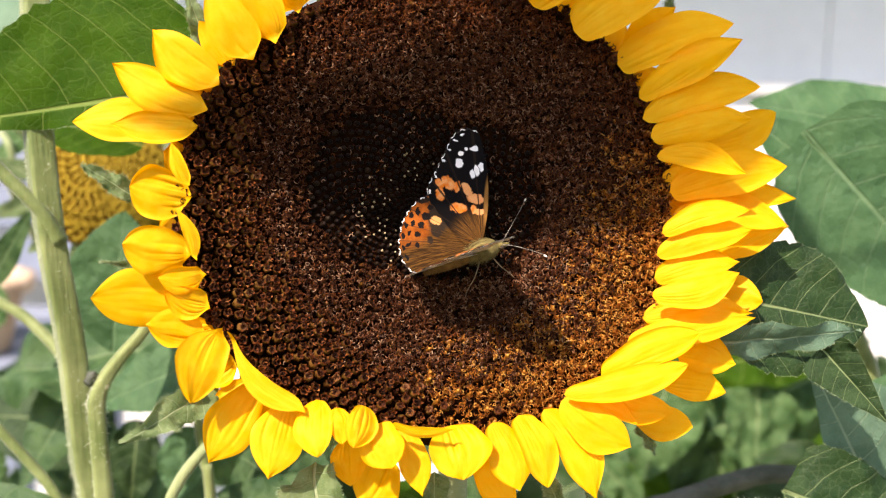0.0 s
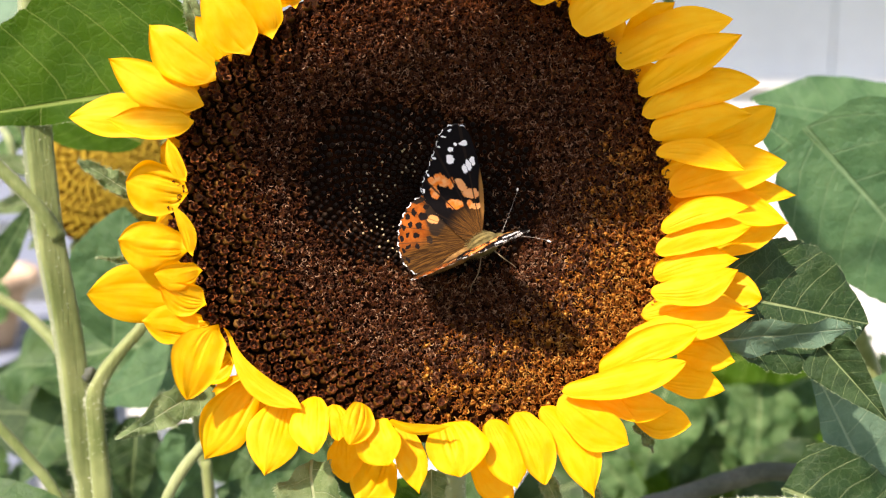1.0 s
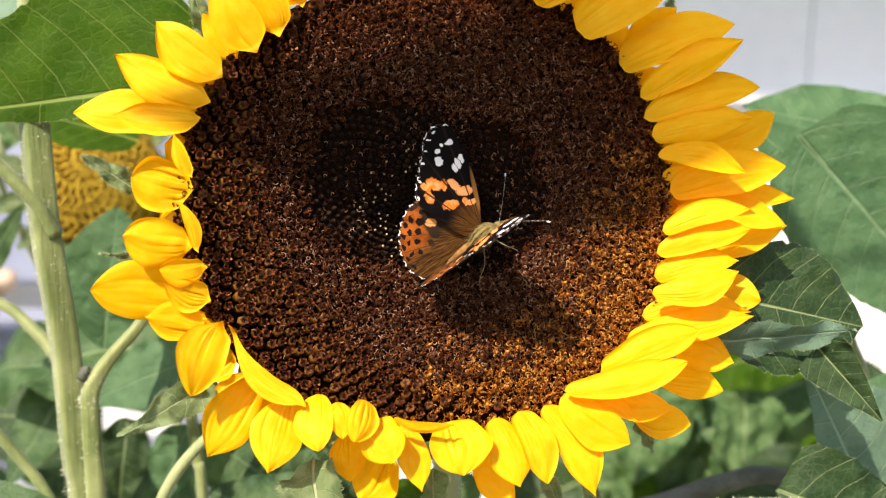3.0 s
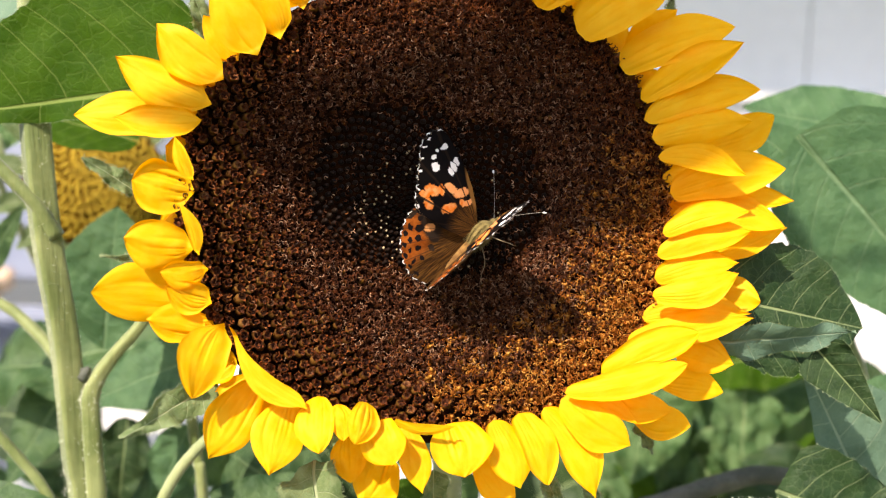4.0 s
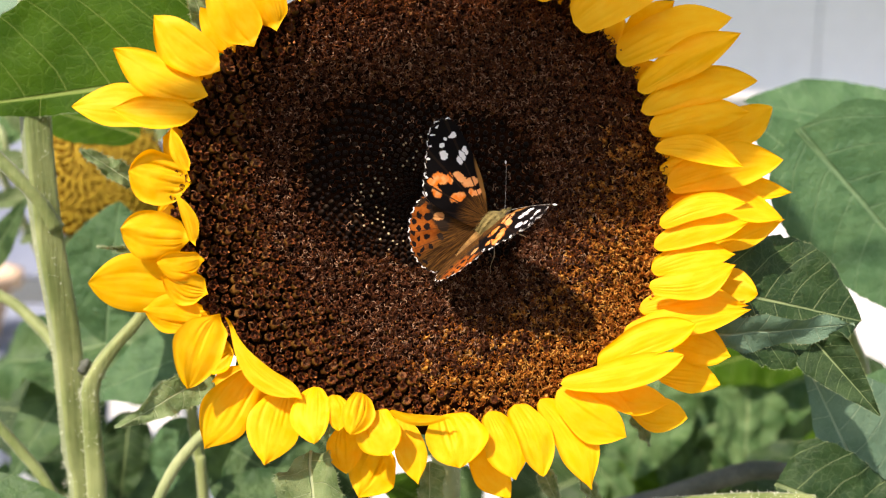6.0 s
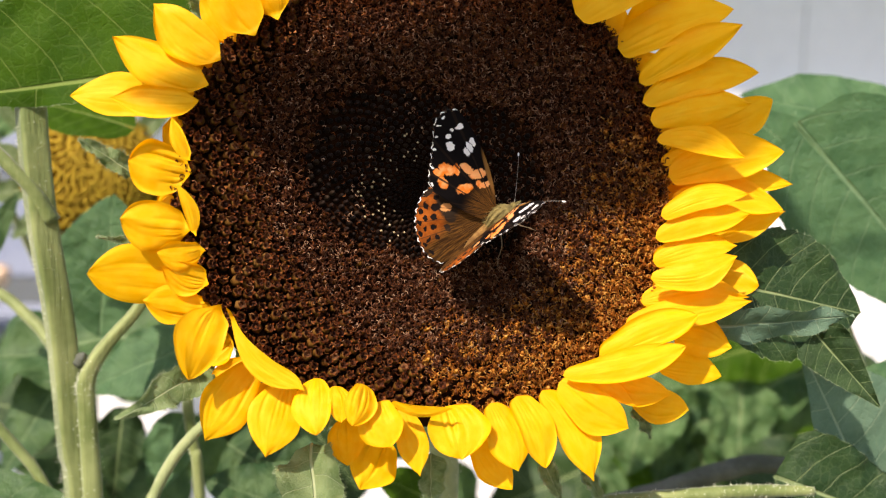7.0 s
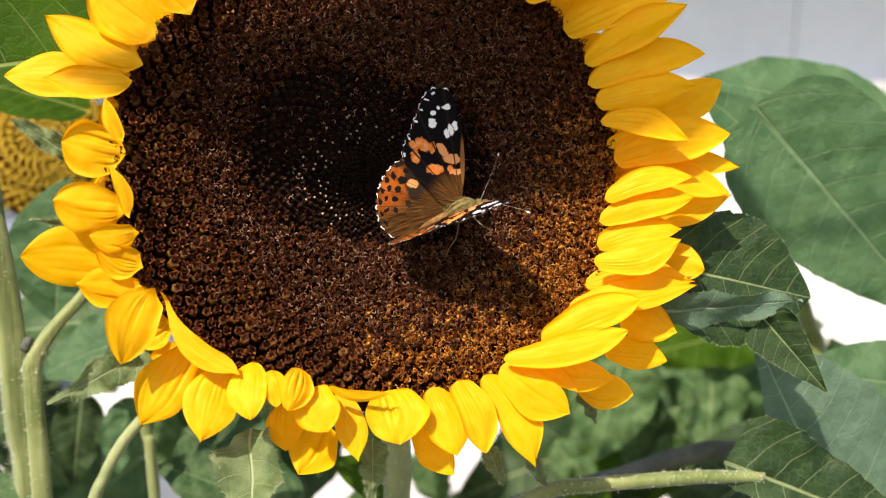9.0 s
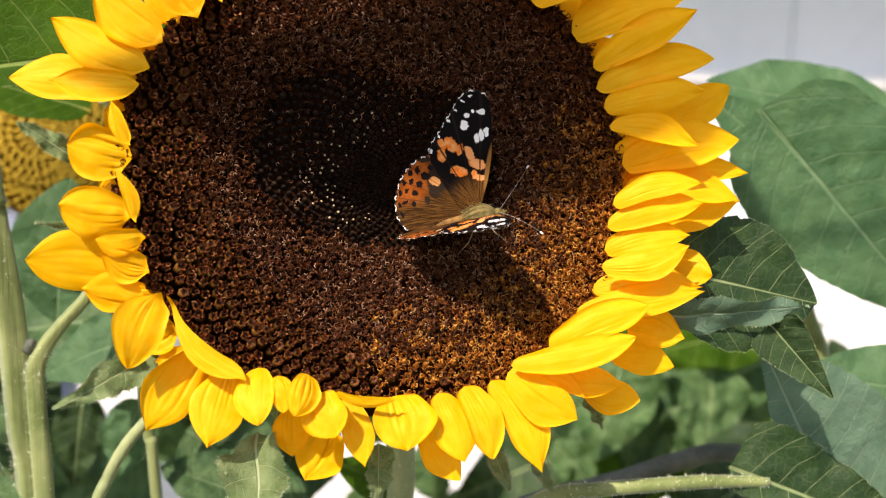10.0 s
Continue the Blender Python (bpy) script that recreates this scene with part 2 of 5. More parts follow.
def hairs(name, points, radii, count, length, mat, seed=0, steps=6):
    """Fine bristles that stand off a stalk."""
    run = curve_points(points, steps)
    rad = curve_points([(r, 0, 0) for r in radii], steps)
    rng = random.Random(seed)
    verts, faces = [], []
    for _ in range(count):
        i = rng.randrange(1, len(run) - 1)
        d = (run[i + 1] - run[i - 1]).normalized()
        o = Vector((rng.uniform(-1, 1), rng.uniform(-1, 1), rng.uniform(-1, 1)))
        o = (o - d * o.dot(d)).normalized()
        s = d.cross(o) * 0.00011
        c = run[i] + (run[i + 1] - run[i]) * rng.random() + o * rad[i].x * 0.95
        e = c + (o + d * rng.uniform(-0.5, 0.5)) * length * rng.uniform(0.5, 1.2)
        k = len(verts)
        verts += [c - s, c + s, c + d * 0.00016, e]
        faces += [(k, k + 1, k + 3), (k + 1, k + 2, k + 3), (k + 2, k, k + 3)]
    return mesh_of(name, verts, faces, [mat])


def leaf_mesh(name, length, width, mat, fold=0.15, droop=0.15, ripple=0.012, seed=0, heart=0.12, teeth=17, peak=0.62, nu=44, nv=20, bite=0.03, bow=0.0, lop=1.0, lop_low=1.0):
    """A toothed, puckered leaf: base at the origin, tip along x, face to z."""
    rng = random.Random(seed)
    off = Vector((rng.uniform(0, 50), rng.uniform(0, 50), 0))
    verts, uvs, faces = [], [], []
    for i in range(nu + 1):
        u = i / nu
        f = max(math.sin(math.pi * u ** peak), 0.0) ** 0.82 if 0 < u < 1 else 0.0
        saw = (u * teeth) % 1.0
        for j in range(-nv, nv + 1):
            v = j / nv
            edge = abs(v) ** 8
            half = 0.5 * width * f * (lop if v > 0 else lop_low) * (1 + bite * edge * (saw - 0.4) * (1 + 0.6 * math.sin(u * 40 + seed)))
            x = u * length - heart * length * abs(v) ** 1.6 * (1 - u) ** 3
            y = v * half + bow * length * u * u
            s = x / length - 0.62 * abs(y) / length
            pucker = abs(((s * 8) % 1.0) - 0.5) * 2
            q = Vector((x, y, 0)) * (7 / length) + off
            z = fold * abs(y) * (1 - 0.4 * u) - droop * length * u * u
            z += ripple * length * (noise.noise(q) * (0.4 + abs(v)) + 0.8 * abs(v) ** 2 * math.sin(u * 15 + seed + (2 if v > 0 else 0)))
            z += 0.006 * length * (1 - pucker) * min(1, abs(v) * 4) * (1 - abs(v) * 0.5)
            verts.append((x, y, z))
            uvs.append((x / length, (y - bow * length * u * u) / length))
    w = 2 * nv + 1
    for i in range(nu):
        for j in range(w - 1):
            faces.append((i * w + j, (i + 1) * w + j, (i + 1) * w + j + 1, i * w + j + 1))
    return mesh_of(name, verts, faces, [mat], uvs=uvs)


def fuzz(me, rows, columns, count, length, seed, everywhere=0.0):
    """Fine hairs along a leaf's two edges, and a share of them all over its face."""
    rng = random.Random(seed)
    w = 2 * columns + 1
    verts, faces = [], []
    for _ in range(count):
        i = rng.randrange(1, rows)
        if rng.random() < everywhere:
            a = i * w + rng.randrange(1, w - 1)
            o = me.vertices[a].normal.copy()
            if rng.random() < 0.3:
                o = -o
        else:
            a, b = (i * w, i * w + 2) if rng.random() < 0.5 else (i * w + w - 1, i * w + w - 3)
            o = (me.vertices[a].co - me.vertices[b].co).normalized()
        c = me.vertices[a].co.lerp(me.vertices[a + w].co, rng.random())
        wild = Vector((rng.uniform(-1, 1), rng.uniform(-1, 1), rng.uniform(-1, 1)))
        e = c + (o + wild * 0.5) * length * rng.uniform(0.4, 1.1)
        s = wild.cross(o).normalized() * 0.00006
        k = len(verts)
        verts += [c - s, c + s, e]
        faces.append((k, k + 1, k + 2))
    return mesh_of("hair", verts, faces, [HAIR_SOFT])

# ---- setting: ground and house ----
def ground():
    n = Nodes("garden_ground")
    p = n.place()
    soil = n.mix(n.step(n.noise(3.0, 6.0, p), 0.4, 0.6), (0.07, 0.05, 0.03), (0.05, 0.09, 0.02))
    soil = n.mix(n.math("MULTIPLY", n.noise(60.0, 4.0, p), 0.5), soil, (0.12, 0.10, 0.06))
    mat = n.solid(soil, 0.9, n.bump(n.noise(40.0, 5.0, p), 0.7, 0.03))
    s = 600
    verts = [(x * s, y * s, 0) for y in (-1, 1) for x in (-1, 1)]
    return tagged(part("ground", mesh_of("ground", verts, [(0, 1, 3, 2)], [mat])), "bare garden soil with patches of low grass", "ground", kind="structure")


def box(lo, hi, bevel=0.0):
    bm = bmesh.new()
    bmesh.ops.create_cube(bm, size=1)
    c, d = (Vector(lo) + Vector(hi)) / 2, Vector(hi) - Vector(lo)
    for v in bm.verts:
        v.co = Vector((v.co.x * d.x, v.co.y * d.y, v.co.z * d.z)) + c
    if bevel:
        bmesh.ops.bevel(bm, geom=bm.edges[:], offset=bevel, segments=2, affect="EDGES")
    return bm


def from_bm(name, bm, mat):
    me = bpy.data.meshes.new(name)
    bm.to_mesh(me)
    bm.free()
    me.materials.append(mat)
    return me


WALL_WHITE = plain_material("white_render", (0.80, 0.80, 0.79), (0.86, 0.86, 0.85), 0.85, 6.0, 0.3, 0.002)
PANEL_GREY = plain_material("pale_grey_cladding", (0.675, 0.71, 0.715), (0.745, 0.78, 0.785), 0.55, 4.0, 0.1, 0.001)
TRIM_GREY = plain_material("grey_trim", (0.36, 0.38, 0.40), (0.42, 0.44, 0.46), 0.5, 4.0)
POT_CLAY = plain_material("terracotta", (0.30, 0.20, 0.13), (0.66, 0.50, 0.36), 0.8, 34.0)
FENCE_BLUE = plain_material("pale_blue_paint", (0.20, 0.235, 0.31), (0.26, 0.30, 0.38), 0.6, 10.0)


def house():
    """White rendered wall; above a ledge, painted boards in the shade of the eave."""
    y = 1.25
    h = thing("house", (0.9, y, 0), "white house wall with painted boards under a shading eave", "house")
    part("wall", from_bm("wall", box((-1.6, y, 0), (4.2, y + 0.2, 1.54)), WALL_WHITE), h, label="sunlit white rendered lower wall")
    part("ledge", from_bm("ledge", box((-1.6, y - 0.02, 1.542), (4.2, y + 0.2, 1.56), 0.004), WALL_WHITE), h)
    for z0, z1 in ((1.562, 1.86), (1.934, 2.36)):
        for i in range(7):
            x = -2.03 + i * 0.89
            part("board", from_bm("board", box((max(-1.6, x + 0.001), y + 0.03, z0), (min(4.2, x + 0.889), y + 0.2, z1), 0.002), PANEL_GREY), h)
    part("trim", from_bm("trim", box((-1.6, y + 0.01, 1.865), (4.2, y + 0.2, 1.93), 0.004), TRIM_GREY), h)
    for x in (-1.6, 4.0):
        part("side_wall", from_bm("side_wall", box((x, y + 0.202, 0), (x + 0.2, y + 2.798, 2.36)), WALL_WHITE), h)
    part("back_wall", from_bm("back_wall", box((-1.6, y + 2.8, 0), (4.2, y + 3.0, 2.36)), WALL_WHITE), h)
    part("eave", from_bm("eave", box((-1.8, y - 0.645, 2.365), (4.4, y + 0.2, 2.42), 0.01), WALL_WHITE), h)
    part("roof", from_bm("roof", box((-1.8, y - 0.66, 2.425), (4.4, y + 3.0, 2.56), 0.01), TRIM_GREY), h)
    return h


ground()
house()

# ---- the sunflower head ----
HEAD = Vector((0.0, 0.0, 1.5))
NORMAL = Vector((0.0853, -0.9744, 0.2079)).normalized()
RIGHT_WAY = Vector((0.9962, 0.0872, 0.0)).normalized()
UP_WAY = NORMAL.cross(RIGHT_WAY)
HEAD_POSE = Matrix((RIGHT_WAY, UP_WAY, NORMAL)).transposed().to_4x4()
HEAD_POSE.translation = HEAD
MM = 0.001
DISC_A, DISC_B, DISC_CX, DISC_CY = 65.0, 60.0, 2.5, 0.6


def bulge(a):
    """How far the disc's outline departs from an ellipse, round the clock."""
    def hump(at, wide):
        return math.exp(-(((math.degrees(a) - at + 180) % 360 - 180) / wide) ** 2)
    return 1 + 0.07 * hump(48, 24) + 0.03 * hump(-42, 28) + 0.045 * hump(165, 50)


def disc_height(q):
    """Height of the seed bed in mm at the share q of its radius: a shallow dish with a sunken middle."""
    return -16.0 + 4.0 * (1 - math.exp(-(q / 0.2) ** 2)) + 9.5 * q ** 1.5 - 2.5 * max(0.0, q - 0.85) ** 2 / 0.0225


def head_point(u, v, h):
    return HEAD_POSE @ Vector((u * MM, v * MM, h * MM))


def disc_bed():
    verts, faces = [(DISC_CX * MM, DISC_CY * MM, disc_height(0) * MM)], []
    rings, sides = 24, 72
    for i in range(1, rings + 1):
        q = i / rings * 1.0
        for k in range(sides):
            a = 2 * math.pi * k / sides
            verts.append(((DISC_CX + DISC_A * bulge(a) * q * math.cos(a)) * MM, (DISC_CY + DISC_B * bulge(a) * q * math.sin(a)) * MM, disc_height(q) * MM))
    for k in range(sides):
        a = 2 * math.pi * k / sides
        verts.append(((DISC_CX + DISC_A * bulge(a) * 1.05 * math.cos(a)) * MM, (DISC_CY + DISC_B * bulge(a) * 1.06 * math.sin(a)) * MM, -9 * MM))
    for k in range(sides):
        a = 2 * math.pi * k / sides
        verts.append(((DISC_CX + DISC_A * bulge(a) * 0.95 * math.cos(a)) * MM, (DISC_CY + DISC_B * bulge(a) * 0.95 * math.sin(a)) * MM, -19 * MM))
    for k in range(sides):
        a = 2 * math.pi * k / sides
        verts.append(((DISC_CX + DISC_A * bulge(a) * 0.25 * math.cos(a)) * MM, (DISC_CY + DISC_B * bulge(a) * 0.25 * math.sin(a)) * MM, -34 * MM))
    for k in range(sides):
        faces.append((0, 1 + k, 1 + (k + 1) % sides))
    for i in range(rings + 2):
        for k in range(sides):
            j = (k + 1) % sides
            a, b = 1 + i * sides, 1 + (i + 1) * sides
            faces.append((a + k, b + k, b + j, a + j))
    faces.append(tuple(1 + (rings + 2) * sides + k for k in range(sides)))
    slots = [0 if i < sides * (rings + 1) else 1 for i in range(len(faces))]
    return mesh_of("disc", verts, faces, [DISC_BED, BRACT], slots=slots)


def ring(c, d, r, sides, verts, jitter=0.0, rng=None):
    d = d.normalized()
    u = d.orthogonal().normalized()
    v = d.cross(u)
    k = len(verts)
    for i in range(sides):
        a = 2 * math.pi * i / sides
        rr = r * (1 + (rng.uniform(-jitter, jitter) if rng else 0))
        verts.append(c + (u * math.cos(a) + v * math.sin(a)) * rr)
    return k


def bridge(a, b, sides, faces, slots, slot):
    for i in range(sides):
        j = (i + 1) % sides
        faces.append((a + i, a + j, b + j, b + i))
        slots.append(slot)


def spent_floret(seed):
    """A spent tube floret: a fat tube, five curled lobes and a withered style. In mm, along z."""
    rng = random.Random(seed)
    verts, faces, slots = [], [], []
    tall = rng.uniform(4.4, 5.6)
    lean = Vector((rng.uniform(-0.5, 0.5), rng.uniform(-0.5, 0.5), 0))
    a = ring(Vector((0, 0, -1)), Vector((0, 0, 1)), 0.95, 6, verts)
    b = ring(lean * 0.4 + Vector((0, 0, tall * 0.55)), Vector((0, 0, 1)), 1.28, 6, verts, 0.08, rng)
    c = ring(lean + Vector((0, 0, tall)), Vector((0, 0, 1)), 0.92, 6, verts, 0.1, rng)
    d = ring(lean + Vector((0, 0, tall - 1.0)), Vector((0, 0, 1)), 0.5, 6, verts)
    bridge(a, b, 6, faces, slots, 0)
    bridge(b, c, 6, faces, slots, 8)
    bridge(c, d, 6, faces, slots, 2)
    faces.append(tuple(d + i for i in range(6)))
    slots.append(2)
    top = lean + Vector((0, 0, tall))
    for i in range(5):
        t = 2 * math.pi * (i + rng.uniform(-0.2, 0.2)) / 5
        o, s = Vector((math.cos(t), math.sin(t), 0)), Vector((-math.sin(t), math.cos(t), 0))
        k = len(verts)
        out, lift = rng.uniform(0.1, 0.5), rng.uniform(0.4, 1.0)
        verts += [top + o * 0.8 - s * 0.42, top + o * 0.8 + s * 0.42, top + o * (0.85 + out * 0.6) + s * 0.2 + Vector((0, 0, lift)),
                  top + o * (0.85 + out * 0.6) - s * 0.2 + Vector((0, 0, lift)), top + o * (1.0 + out) + Vector((0, 0, lift * 0.8))]
        faces += [(k, k + 1, k + 2, k + 3), (k + 3, k + 2, k + 4)]
        slots += [1, 1]
    curl(top, 1.2, 0.2, rng, verts, faces, slots, 2)
    curl(top + Vector((0.2, 0.2, 0)), 1.0, 0.18, rng, verts, faces, slots, 1)
    return verts, faces, slots


def curl(top, reach, thick, rng, verts, faces, slots, slot):
    """One style branch that curls round on itself, with a blunt end."""
    t, turn = rng.uniform(0, 2 * math.pi), rng.choice((-1, 1)) * rng.uniform(0.5, 1.0)
    p, last = top - Vector((0, 0, 0.2 * reach)), None
    for i, rise in enumerate((0.55, 0.35, 0.10, -0.15, -0.25)):
        o = Vector((math.cos(t + turn * i), math.sin(t + turn * i), 0))
        now = ring(p, o * (0.4 + i * 0.25) + Vector((0, 0, rise)), thick * (1.0, 0.85, 0.75, 0.8, 0.9)[i], 4, verts)
        if last is not None:
            bridge(last, now, 4, faces, slots, slot)
        last = now
        p = p + (o * 0.38 + Vector((0, 0, rise))) * reach
    faces.append(tuple(last + i for i in range(4)))
    slots.append(slot)


def open_floret(seed):
    """A flowering floret: slim dark tube and curled style branches."""
    rng = random.Random(seed)
    verts, faces, slots = [], [], []
    tall = rng.uniform(3.6, 5.4)
    lean = Vector((rng.uniform(-0.7, 0.7), rng.uniform(-0.7, 0.7), 0))
    a = ring(Vector((0, 0, -1)), Vector((0, 0, 1)), 0.7, 5, verts)
    b = ring(lean * 0.6 + Vector((0, 0, tall * 0.6)), Vector((0, 0, 1)), 0.75, 5, verts, 0.2, rng)
    c = ring(lean + Vector((0, 0, tall)), Vector((0, 0, 1)), 0.35, 5, verts)
    bridge(a, b, 5, faces, slots, 0)
    bridge(b, c, 5, faces, slots, 0)
    faces.append(tuple(c + i for i in range(5)))
    slots.append(2)
    top = lean + Vector((0, 0, tall))
    for _ in range(rng.choice((6, 6, 7))):
        at = top + Vector((rng.uniform(-1.2, 1.2), rng.uniform(-1.2, 1.2), rng.uniform(-1.6, 0.1)))
        curl(at, rng.uniform(0.5, 0.9), 0.22, rng, verts, faces, slots, 2)
    for _ in range(2):
        t = rng.uniform(0, 6.28)
        o, s = Vector((math.cos(t), math.sin(t), 0)), Vector((-math.sin(t), math.cos(t), 0))
        k = len(verts)
        verts += [top - o * 0.2 - s * 0.3 - Vector((0, 0, 0.6)), top - o * 0.2 + s * 0.3 - Vector((0, 0, 0.6)), top + o * 0.9 + Vector((0, 0, 0.1))]
        faces.append((k, k + 1, k + 2))
        slots.append(1)
    return verts, faces, slots


def bud_floret(seed):
    """An unopened bud: a blunt dark cone."""
    rng = random.Random(seed)
    verts, faces, slots = [], [], []
    tall = rng.uniform(2.4, 4.4)
    a = ring(Vector((0, 0, -1)), Vector((0, 0, 1)), 0.85, 6, verts)
    b = ring(Vector((0, 0, tall * 0.65)), Vector((0, 0, 1)), 0.9, 6, verts)
    c = ring(Vector((0, 0, tall)), Vector((0, 0, 1)), 0.35, 6, verts)
    bridge(a, b, 6, faces, slots, 3)
    bridge(b, c, 6, faces, slots, 3)
    faces.append(tuple(c + i for i in range(6)))
    slots.append(3)
    return verts, faces, slots


def pollen_floret(seed):
    """A bud about to open, with a pale pollen tip."""
    rng = random.Random(seed)
    verts, faces, slots = bud_floret(seed)
    c = Vector((rng.uniform(-1.2, 1.2), rng.uniform(-1.2, 1.2), rng.uniform(3.0, 4.0)))
    a = ring(c - Vector((0, 0, 0.5)), Vector((0, 0, 1)), 0.22, 5, verts)
    b = ring(c, Vector((0, 0, 1)), rng.uniform(0.4, 0.6), 5, verts)
    e = ring(c + Vector((0, 0, 0.4)), Vector((0, 0, 1)), 0.2, 5, verts)
    bridge(a, b, 5, faces, slots, 4)
    bridge(b, e, 5, faces, slots, 4)
    faces.append(tuple(e + i for i in range(5)))
    slots.append(4)
    return verts, faces, slots


FLORET_MATS = [TUBE, LOBE, STYLE, BUD, POLLEN, GOLD_TUBE, GOLD_LOBE, CURL, WITHERED]
COUNT = 2500


def floret_pose(k):
    q = ((k + 0.5) / COUNT) ** 0.78 * 1.02
    a = k * radians(137.508) + 0.4
    slope = (disc_height(min(1, q + 0.02)) - disc_height(max(0, q - 0.02))) / (0.04 * DISC_A)
    out = Vector((math.cos(a), math.sin(a), 0))
    up = (Vector((0, 0, 1)) - out * slope * 0.9 - out * 0.26 * q * q).normalized()
    x = up.orthogonal().normalized()
    m = Matrix((x, up.cross(x), up)).transposed().to_4x4()
    m.translation = ((DISC_CX + DISC_A * bulge(a) * q * math.cos(a)), (DISC_CY + DISC_B * bulge(a) * q * math.sin(a)), disc_height(q))
    return q, a, m


def florets(disc):
    rng = random.Random(5)
    spent = [spent_floret(i) for i in range(8)]
    opened = [open_floret(20 + i) for i in range(14)]
    buds = [bud_floret(50 + i) for i in range(4)]
    pollen = [pollen_floret(60 + i) for i in range(4)]
    golden = []
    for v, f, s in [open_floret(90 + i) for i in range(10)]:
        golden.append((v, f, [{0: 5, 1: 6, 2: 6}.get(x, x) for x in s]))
    shared = {}
    verts, faces, slots = [], [], []
    for k in range(COUNT):
        q, a, m = floret_pose(k)
        west = 0.34 * max(0.0, math.cos(a - radians(206)))
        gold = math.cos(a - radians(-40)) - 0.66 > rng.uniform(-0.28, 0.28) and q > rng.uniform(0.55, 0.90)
        if q > 1.0 - west + rng.uniform(-0.06, 0.06):
            kind, pool = "spent", spent
        elif q > 0.32 + max(0.22 * math.cos(a - radians(145)), 0.15 * math.cos(a - radians(20)), 0.0) + rng.uniform(-0.02, 0.02):
            kind, pool = "open", opened
        elif 0.17 < q < 0.31 and rng.random() < 0.07 + 0.36 * max(0.0, math.cos(a - radians(178))):
            kind, pool = "pollen", pollen
        else:
            kind, pool = "bud", buds
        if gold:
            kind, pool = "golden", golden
        i = rng.randrange(len(pool))
        size = rng.uniform(0.92, 1.12) * 1.1 * q ** 0.36
        m = m @ Matrix.Rotation(rng.uniform(0, 6.28), 4, "Z") @ Matrix.Scale(size, 4)
        if k >= COUNT - 300:
            key = (kind, i)
            if key not in shared:
                v, f, s = pool[i]
                shared[key] = mesh_of("floret", [p * MM for p in v], f, FLORET_MATS, slots=s)
            to_mm = Matrix.Diagonal((MM, MM, MM, 1))
            part("floret", shared[key], disc, HEAD_POSE @ to_mm @ m @ to_mm.inverted())
        else:
            v, f, s = pool[i]
            base = len(verts)
            verts += [(m @ p) * MM for p in v]
            faces += [tuple(base + j for j in g) for g in f]
            slots += s
    tagged(part("chaff", chaff(), disc, HEAD_POSE, "fine curled brown chaff between the florets"), kind="stuff")
    tagged(part("floret_bed", mesh_of("floret_bed", verts, faces, FLORET_MATS, slots=slots), disc, HEAD_POSE, "crowded dark brown disc florets with curled styles"), kind="stuff")


def chaff():
    """Curled style ends that fill the gaps between the florets."""
    rng = random.Random(77)
    verts, faces, slots = [], [], []
    count = 0
    while count < 18000:
        q, a = math.sqrt(rng.uniform(0.07, 0.99)), rng.uniform(0, 2 * math.pi)
        west = max(0.0, math.cos(a - radians(210)))
        north = max(0.0, math.cos(a - radians(100)))
        if q > 0.98 - 0.30 * west - 0.04 * north + rng.uniform(-0.05, 0.05):
            if rng.random() < 0.92:
                continue
        if q < 0.32 + max(0.28 * math.cos(a - radians(145)), 0.17 * math.cos(a - radians(20)), 0.0) and rng.random() < 0.88:
            continue
        if rng.random() > 0.5 + 0.5 * max(0.0, math.cos(a - radians(-30)), 0.9 * math.cos(a - radians(75)) * min(1, q * 1.3)):
            continue
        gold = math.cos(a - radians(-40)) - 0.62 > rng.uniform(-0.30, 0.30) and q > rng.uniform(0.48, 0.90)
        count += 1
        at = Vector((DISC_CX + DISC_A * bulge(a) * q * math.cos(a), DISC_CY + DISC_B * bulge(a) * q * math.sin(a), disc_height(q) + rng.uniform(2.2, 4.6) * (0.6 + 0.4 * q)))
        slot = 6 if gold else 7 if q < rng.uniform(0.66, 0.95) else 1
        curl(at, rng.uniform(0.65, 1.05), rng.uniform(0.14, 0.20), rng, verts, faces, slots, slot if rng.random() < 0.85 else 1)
    return mesh_of("chaff", [v * MM for v in verts], faces, FLORET_MATS, slots=slots)


